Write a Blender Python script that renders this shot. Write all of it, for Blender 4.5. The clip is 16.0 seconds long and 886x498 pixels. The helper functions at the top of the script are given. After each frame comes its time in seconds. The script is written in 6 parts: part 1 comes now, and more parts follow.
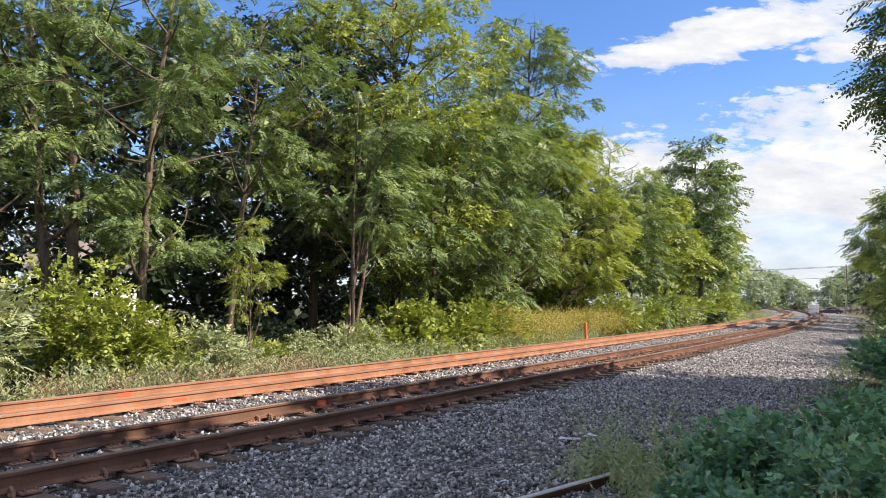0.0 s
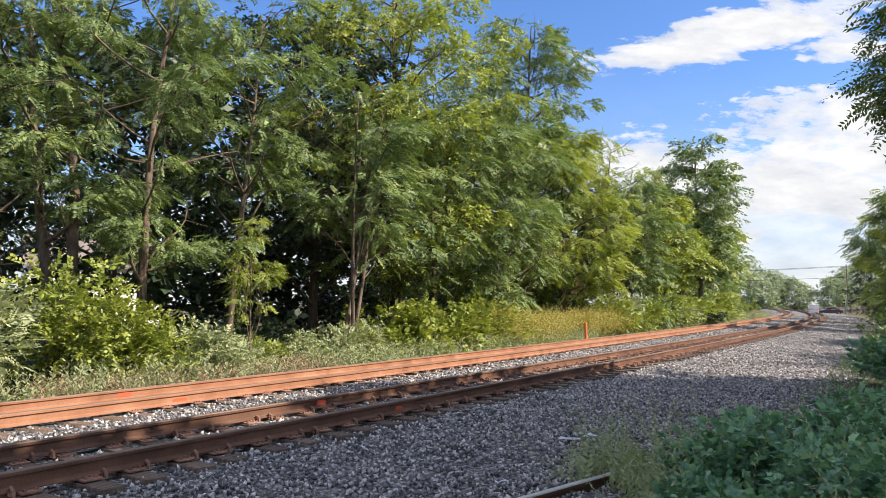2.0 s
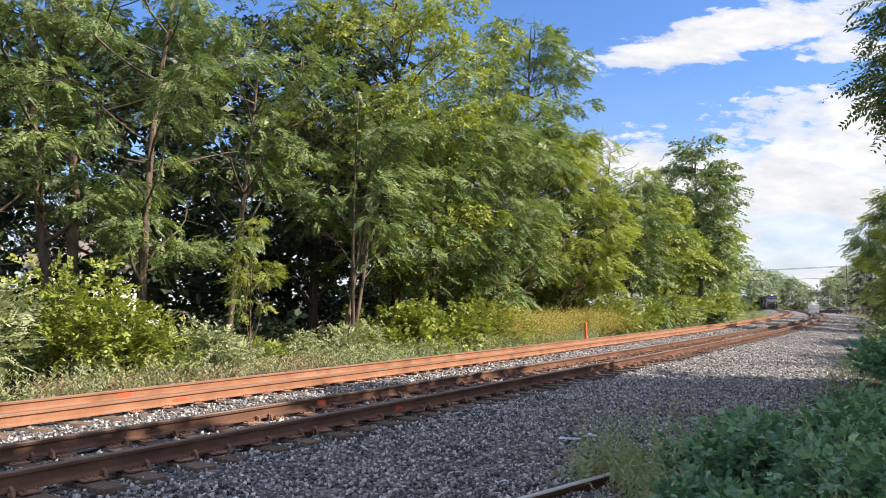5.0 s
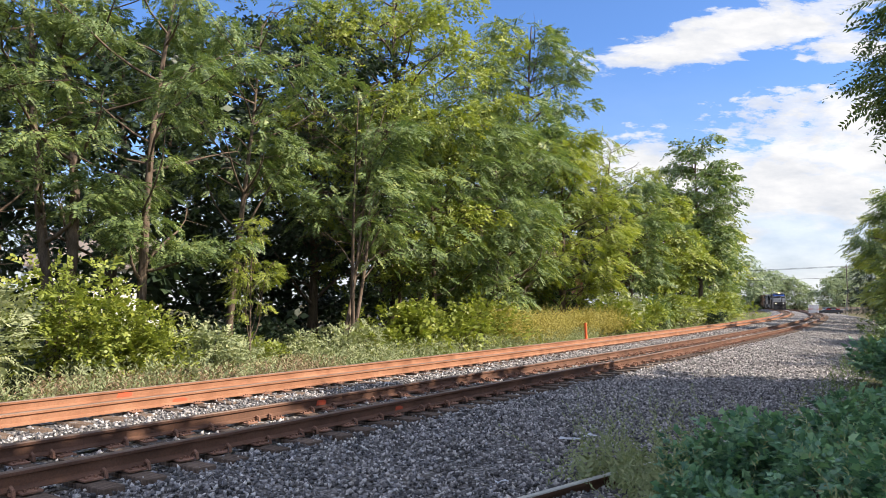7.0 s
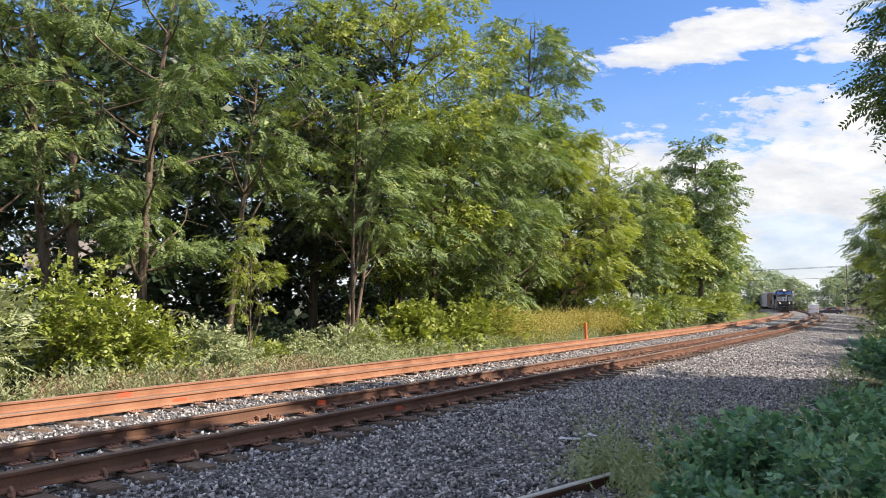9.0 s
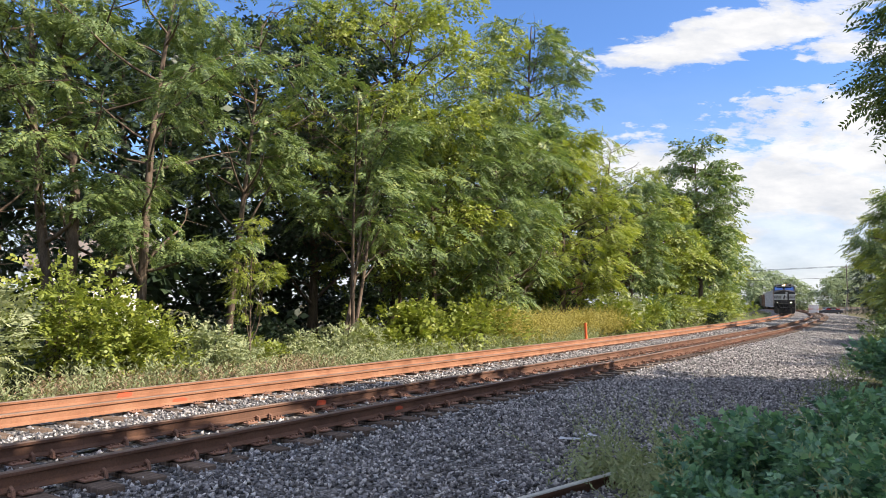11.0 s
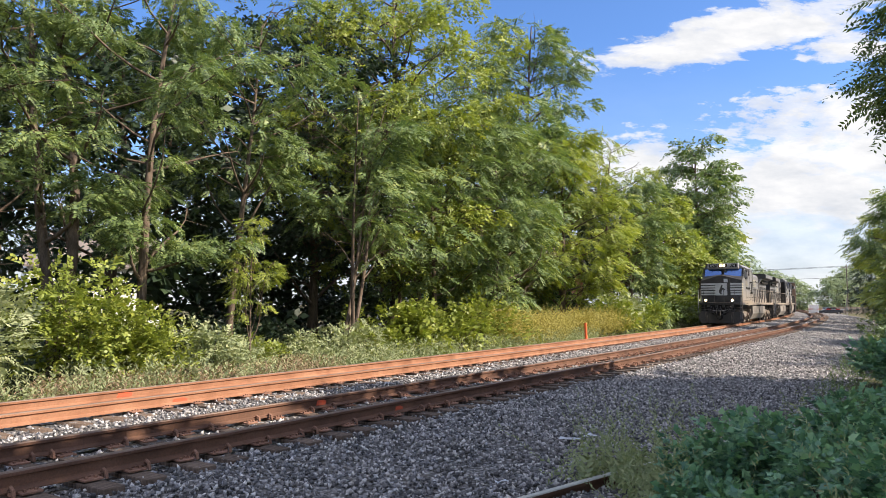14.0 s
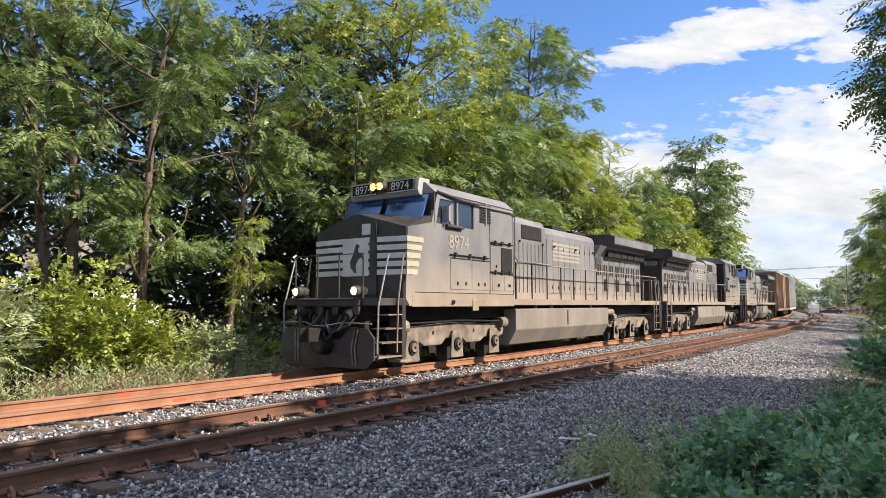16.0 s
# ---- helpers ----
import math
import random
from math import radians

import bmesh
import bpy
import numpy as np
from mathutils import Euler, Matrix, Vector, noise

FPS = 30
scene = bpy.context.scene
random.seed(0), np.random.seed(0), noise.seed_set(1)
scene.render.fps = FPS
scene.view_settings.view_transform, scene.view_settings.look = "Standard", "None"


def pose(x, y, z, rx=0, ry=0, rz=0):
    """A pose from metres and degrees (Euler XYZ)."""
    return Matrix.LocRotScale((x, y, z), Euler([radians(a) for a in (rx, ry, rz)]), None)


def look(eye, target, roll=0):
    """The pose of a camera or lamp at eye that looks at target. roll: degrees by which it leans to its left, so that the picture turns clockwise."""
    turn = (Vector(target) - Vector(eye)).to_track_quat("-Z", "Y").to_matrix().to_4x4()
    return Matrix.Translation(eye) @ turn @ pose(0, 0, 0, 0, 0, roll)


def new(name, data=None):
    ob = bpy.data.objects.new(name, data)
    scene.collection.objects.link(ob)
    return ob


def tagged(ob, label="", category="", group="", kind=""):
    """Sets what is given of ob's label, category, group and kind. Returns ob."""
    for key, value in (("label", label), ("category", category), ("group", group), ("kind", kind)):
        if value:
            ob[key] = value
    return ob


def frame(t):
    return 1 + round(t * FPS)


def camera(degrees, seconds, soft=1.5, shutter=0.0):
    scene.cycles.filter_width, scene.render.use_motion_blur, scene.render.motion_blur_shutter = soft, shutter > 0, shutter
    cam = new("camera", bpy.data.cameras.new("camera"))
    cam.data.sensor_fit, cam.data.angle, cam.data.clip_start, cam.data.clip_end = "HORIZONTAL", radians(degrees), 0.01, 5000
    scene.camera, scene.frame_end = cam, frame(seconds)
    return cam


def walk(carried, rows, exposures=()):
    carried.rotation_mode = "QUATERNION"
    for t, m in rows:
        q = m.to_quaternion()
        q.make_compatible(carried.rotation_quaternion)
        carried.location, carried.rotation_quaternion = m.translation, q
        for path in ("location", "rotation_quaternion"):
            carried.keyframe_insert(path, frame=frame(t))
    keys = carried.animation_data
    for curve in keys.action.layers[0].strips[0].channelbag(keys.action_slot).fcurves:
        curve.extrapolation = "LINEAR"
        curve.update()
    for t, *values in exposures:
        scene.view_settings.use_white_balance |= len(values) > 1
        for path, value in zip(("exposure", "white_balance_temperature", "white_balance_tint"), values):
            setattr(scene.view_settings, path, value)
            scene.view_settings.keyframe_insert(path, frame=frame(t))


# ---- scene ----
EYE = (0.0, 0.0, 1.57)
cam = camera(67.51, 16.0, soft=0.75)
stand = look(EYE, (0.0, 100.0, 1.57 + 8.346))
walk(cam, [(0.0, stand), (16.0, stand)], exposures=[(0.0, 0.95, 6700, 11.5), (16.0, 0.95, 6700, 11.5)])

# ---- light ----
SUN_AZ, SUN_EL = 108.0, 39.0          # degrees: from +Y towards +X, and above the horizon
az, el = radians(SUN_AZ), radians(SUN_EL)
to_sun = Vector((math.sin(az) * math.cos(el), math.cos(az) * math.cos(el), math.sin(el)))
sun_data = bpy.data.lights.new("sun", "SUN")
sun_data.energy, sun_data.angle, sun_data.color = 5.0, radians(0.55), (1.0, 0.9, 0.76)
sun = new("sun", sun_data)
sun.matrix_world = look(to_sun * 60, (0, 0, 0))


class Nodes:
    """Short hand for building a node tree."""

    def __init__(self, tree):
        self.t = tree
        tree.nodes.clear()

    def add(self, kind, **sets):
        n = self.t.nodes.new(kind)
        for k, v in sets.items():
            if k == "inp":
                for name, value in v.items():
                    n.inputs[name].default_value = value
            else:
                setattr(n, k, v)
        return n

    def link(self, a, b):
        self.t.links.new(a, b)

    def math(self, op, a, b=None, clamp=False):
        n = self.add("ShaderNodeMath", operation=op, use_clamp=clamp)
        for i, v in enumerate((a, b)):
            if v is None:
                continue
            if isinstance(v, (int, float)):
                n.inputs[i].default_value = v
            else:
                self.link(v, n.inputs[i])
        return n.outputs[0]

    def noise(self, vec, scale, detail=4.0, rough=0.55, dist=0.0):
        n = self.add("ShaderNodeTexNoise")
        n.inputs["Scale"].default_value, n.inputs["Detail"].default_value = scale, detail
        n.inputs["Roughness"].default_value, n.inputs["Distortion"].default_value = rough, dist
        if vec is not None:
            self.link(vec, n.inputs["Vector"])
        return n.outputs["Fac"]

    def ramp(self, fac, stops, smooth=False):
        n = self.add("ShaderNodeValToRGB")
        n.color_ramp.interpolation = "EASE" if smooth else "LINEAR"
        els = n.color_ramp.elements
        while len(els) < len(stops):
            els.new(0.5)
        for e, (p, c) in zip(els, stops):
            e.position, e.color = p, (*c, 1) if len(c) == 3 else c
        self.link(fac, n.inputs[0])
        return n.outputs[0]

    def mix(self, fac, a, b, blend="MIX"):
        n = self.add("ShaderNodeMix", data_type="RGBA", blend_type=blend)
        for i, v in ((0, fac), (6, a), (7, b)):
            if isinstance(v, (int, float)):
                n.inputs[i].default_value = v
            elif isinstance(v, tuple):
                n.inputs[i].default_value = (*v, 1)
            else:
                self.link(v, n.inputs[i])
        return n.outputs[2]


def make_world():
    w = bpy.data.worlds.new("sky")
    scene.world = w
    w.use_nodes = True
    k = Nodes(w.node_tree)
    sky = k.add("ShaderNodeTexSky", sky_type="NISHITA", sun_disc=False, sun_elevation=el, sun_rotation=az,
                air_density=1.0, dust_density=1.2, ozone_density=2.5)
    co = k.add("ShaderNodeTexCoord").outputs["Generated"]
    xyz = k.add("ShaderNodeSeparateXYZ")
    k.link(co, xyz.inputs[0])
    x, y, z = xyz.outputs
    ys = k.math("MAXIMUM", y, 0.05)
    u, v = k.math("DIVIDE", x, ys), k.math("DIVIDE", z, ys)
    plane = k.add("ShaderNodeCombineXYZ")
    k.link(u, plane.inputs[0])
    k.link(k.math("MULTIPLY", v, 2.6), plane.inputs[1])
    p = plane.outputs[0]
    n1 = k.noise(p, 5.5, 9, 0.62, 0.35)
    n2 = k.noise(p, 22.0, 7, 0.65)
    field = k.math("ADD", k.math("MULTIPLY", n1, 0.72), k.math("MULTIPLY", n2, 0.28))

    def puff(cu, cv, ru, rv, slope):
        """How deep a direction lies in an oval bank of cloud: 1 at its heart, below 0 outside."""
        du = k.math("SUBTRACT", u, cu)
        dv = k.math("SUBTRACT", k.math("SUBTRACT", v, cv), k.math("MULTIPLY", du, slope))
        a = k.math("POWER", k.math("ABSOLUTE", k.math("DIVIDE", du, ru)), 2.0)
        b = k.math("POWER", k.math("ABSOLUTE", k.math("DIVIDE", dv, rv)), 2.0)
        return k.math("SUBTRACT", 1.0, k.math("ADD", a, b))

    banks = [puff(0.45, 0.42, 0.25, 0.045, 0.2), puff(0.53, 0.2, 0.34, 0.12, 0.1),
             puff(0.62, 0.395, 0.10, 0.025, 0.1)]
    deep = banks[0]
    for b in banks[1:]:
        deep = k.math("MAXIMUM", deep, b)
    deep = k.math("MAXIMUM", deep, -0.9)
    cover = k.math("ADD", k.math("MULTIPLY", k.math("SUBTRACT", field, 0.5), 4.6), k.math("MULTIPLY", deep, 0.85))
    mask = k.ramp(cover, [(0.0, (0, 0, 0)), (0.30, (0.75,) * 3), (0.7, (1, 1, 1))], smooth=True)
    low = k.ramp(v, [(0.0, (0.9,) * 3), (0.12, (0.72,) * 3), (0.24, (0.1,) * 3), (0.42, (0, 0, 0))], smooth=True)
    mask = k.math("MAXIMUM", mask, k.math("MULTIPLY", low, 0.95))
    tone = k.ramp(k.noise(p, 9.0, 6, 0.6), [(0.3, (5.8, 6.2, 6.8)), (0.68, (8.6, 8.7, 8.8))])
    ahead = k.math("MULTIPLY", k.ramp(y, [(0.02, (0, 0, 0)), (0.25, (1, 1, 1))]), k.ramp(v, [(0.5, (1, 1, 1)), (0.8, (0, 0, 0))]))
    zs = k.math("ADD", k.math("MAXIMUM", z, 0.0), 0.22)
    dome = k.add("ShaderNodeCombineXYZ")
    k.link(k.math("DIVIDE", x, zs), dome.inputs[0])
    k.link(k.math("DIVIDE", y, zs), dome.inputs[1])
    behind = k.ramp(k.noise(dome.outputs[0], 1.5, 7, 0.6, 0.3), [(0.39, (0, 0, 0)), (0.57, (1, 1, 1))], smooth=True)
    front = k.math("ADD", k.math("MULTIPLY", mask, ahead), k.math("MULTIPLY", behind, k.math("SUBTRACT", 1.0, ahead)))
    blue = k.mix(1.0, sky.outputs[0], (1.0, 1.42, 2.0), "MULTIPLY")
    high = k.mix(ahead, (9.5, 10.2, 11.8), tone)
    col = k.mix(front, blue, high)
    bg = k.add("ShaderNodeBackground", inp={"Strength": 0.065})
    k.link(col, bg.inputs["Color"])
    out = k.add("ShaderNodeOutputWorld")
    k.link(bg.outputs[0], out.inputs[0])


make_world()


# ---- materials ----
def material(name, stops, scale=4.0, fine=60.0, rough=0.7, metal=0.0, bump=0.3, grit=0.25, spec=0.4, stretch=(1, 1, 1), vary=0.0, ior=1.5, dust=None):
    """A surface with colour drifting through stops at a large scale, grain at a fine one, and relief."""
    m = bpy.data.materials.new(name)
    m.use_nodes = True
    k = Nodes(m.node_tree)
    co = k.add("ShaderNodeTexCoord").outputs["Object"]
    mp = k.add("ShaderNodeMapping")
    mp.inputs["Scale"].default_value = stretch
    k.link(co, mp.inputs[0])
    big = k.noise(mp.outputs[0], scale, 5, 0.6, 0.3)
    small = k.noise(mp.outputs[0], fine, 4, 0.6)
    n = len(stops)
    col = k.ramp(big, [(0.3 + 0.4 * i / max(1, n - 1), c) for i, c in enumerate(stops)])
    g = k.ramp(small, [(0.25, (1 - grit,) * 3), (0.75, (1 + grit,) * 3)])
    col = k.mix(1.0, col, g, "MULTIPLY")
    if vary:
        r = k.add("ShaderNodeObjectInfo").outputs["Random"]
        col = k.mix(1.0, col, k.ramp(r, [(0, (1 - vary,) * 3), (1, (1 + vary,) * 3)]), "MULTIPLY")
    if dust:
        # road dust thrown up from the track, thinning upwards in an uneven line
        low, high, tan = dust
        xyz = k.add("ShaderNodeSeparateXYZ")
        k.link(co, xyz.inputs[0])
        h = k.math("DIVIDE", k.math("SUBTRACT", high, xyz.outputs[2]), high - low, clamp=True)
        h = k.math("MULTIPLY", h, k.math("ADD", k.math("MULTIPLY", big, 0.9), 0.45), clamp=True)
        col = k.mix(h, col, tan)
    b = k.add("ShaderNodeBsdfPrincipled", inp={"Metallic": metal, "Specular IOR Level": spec, "IOR": ior})
    k.link(col, b.inputs["Base Color"])
    k.link(k.ramp(small, [(0.3, (max(0.02, rough - 0.12),) * 3), (0.7, (min(1, rough + 0.12),) * 3)]), b.inputs["Roughness"])
    if bump:
        bn = k.add("ShaderNodeBump", inp={"Strength": bump, "Distance": 0.01})
        k.link(k.math("ADD", small, k.math("MULTIPLY", big, 0.5)), bn.inputs["Height"])
        k.link(bn.outputs[0], b.inputs["Normal"])
    o = k.add("ShaderNodeOutputMaterial")
    k.link(b.outputs[0], o.inputs[0])
    return m


def leaf_material(name, shades, clear=0.22, rough=0.5):
    """Leaves: each leaf has its own shade; light passes through."""
    m = bpy.data.materials.new(name)
    m.use_nodes = True
    k = Nodes(m.node_tree)
    r = k.add("ShaderNodeNewGeometry").outputs["Random Per Island"]
    co = k.add("ShaderNodeTexCoord").outputs["Object"]
    patch = k.noise(co, 0.55, 3, 0.6)
    n = len(shades)
    fac = k.math("ADD", k.math("MULTIPLY", r, 0.55), k.math("MULTIPLY", k.math("SUBTRACT", patch, 0.28), 1.05), clamp=True)
    col = k.ramp(fac, [(i / (n - 1), c) for i, c in enumerate(shades)])
    b = k.add("ShaderNodeBsdfPrincipled", inp={"Roughness": rough, "Specular IOR Level": 0.5})
    k.link(col, b.inputs["Base Color"])
    t = k.add("ShaderNodeBsdfTranslucent")
    k.link(k.mix(1.0, col, (1.25, 1.3, 0.7), "MULTIPLY"), t.inputs["Color"])
    mx = k.add("ShaderNodeMixShader", inp={0: clear})
    k.link(b.outputs[0], mx.inputs[1])
    k.link(t.outputs[0], mx.inputs[2])
    o = k.add("ShaderNodeOutputMaterial")
    k.link(mx.outputs[0], o.inputs[0])
    return m


def glow_material(name, colour, strength):
    m = bpy.data.materials.new(name)
    m.use_nodes = True
    k = Nodes(m.node_tree)
    e = k.add("ShaderNodeEmission", inp={"Color": (*colour, 1), "Strength": strength})
    o = k.add("ShaderNodeOutputMaterial")
    k.link(e.outputs[0], o.inputs[0])
    return m


def stone_material(name, stops):
    m = bpy.data.materials.new(name)
    m.use_nodes = True
    k = Nodes(m.node_tree)
    r = k.add("ShaderNodeNewGeometry").outputs["Random Per Island"]
    co = k.add("ShaderNodeTexCoord").outputs["Object"]
    n = len(stops)
    col = k.ramp(r, [(i / (n - 1), c) for i, c in enumerate(stops)])
    col = k.mix(1.0, col, k.ramp(k.noise(co, 90, 3), [(0.3, (0.75,) * 3), (0.7, (1.25,) * 3)]), "MULTIPLY")
    col = k.mix(k.ramp(k.noise(co, 0.6, 4), [(0.5, (0, 0, 0)), (0.78, (0.35,) * 3)]), col, (0.21, 0.175, 0.15))
    b = k.add("ShaderNodeBsdfPrincipled", inp={"Roughness": 0.82, "Specular IOR Level": 0.35})
    k.link(col, b.inputs["Base Color"])
    o = k.add("ShaderNodeOutputMaterial")
    k.link(b.outputs[0], o.inputs[0])
    return m


def gravel_material(name):
    """Packed ballast: a bed of stones as relief and shade under and beyond the loose ones."""
    m = bpy.data.materials.new(name)
    m.use_nodes = True
    k = Nodes(m.node_tree)
    co = k.add("ShaderNodeTexCoord").outputs["Object"]
    vo = k.add("ShaderNodeTexVoronoi", inp={"Scale": 17.0, "Randomness": 1.0})
    k.link(co, vo.inputs["Vector"])
    sep = k.add("ShaderNodeSeparateColor")
    k.link(vo.outputs["Color"], sep.inputs[0])
    col = k.ramp(sep.outputs[0], [(0.0, (0.08, 0.077, 0.078)), (0.5, (0.19, 0.182, 0.18)), (1.0, (0.42, 0.4, 0.39))])
    # shade between the stones, put into the colour
    gap_shade = k.ramp(vo.outputs["Distance"], [(0.25, (1, 1, 1)), (0.75, (0.35,) * 3)])
    col = k.mix(1.0, col, gap_shade, "MULTIPLY")
    col = k.mix(k.ramp(k.noise(co, 0.5, 4), [(0.45, (0, 0, 0)), (0.75, (0.4,) * 3)]), col, (0.21, 0.175, 0.15))
    b = k.add("ShaderNodeBsdfPrincipled", inp={"Roughness": 0.85, "Specular IOR Level": 0.3})
    k.link(col, b.inputs["Base Color"])
    bn = k.add("ShaderNodeBump", inp={"Strength": 1.0, "Distance": 0.05})
    bn.invert = True
    k.link(vo.outputs["Distance"], bn.inputs["Height"])
    k.link(bn.outputs[0], b.inputs["Normal"])
    o = k.add("ShaderNodeOutputMaterial")
    k.link(b.outputs[0], o.inputs[0])
    return m


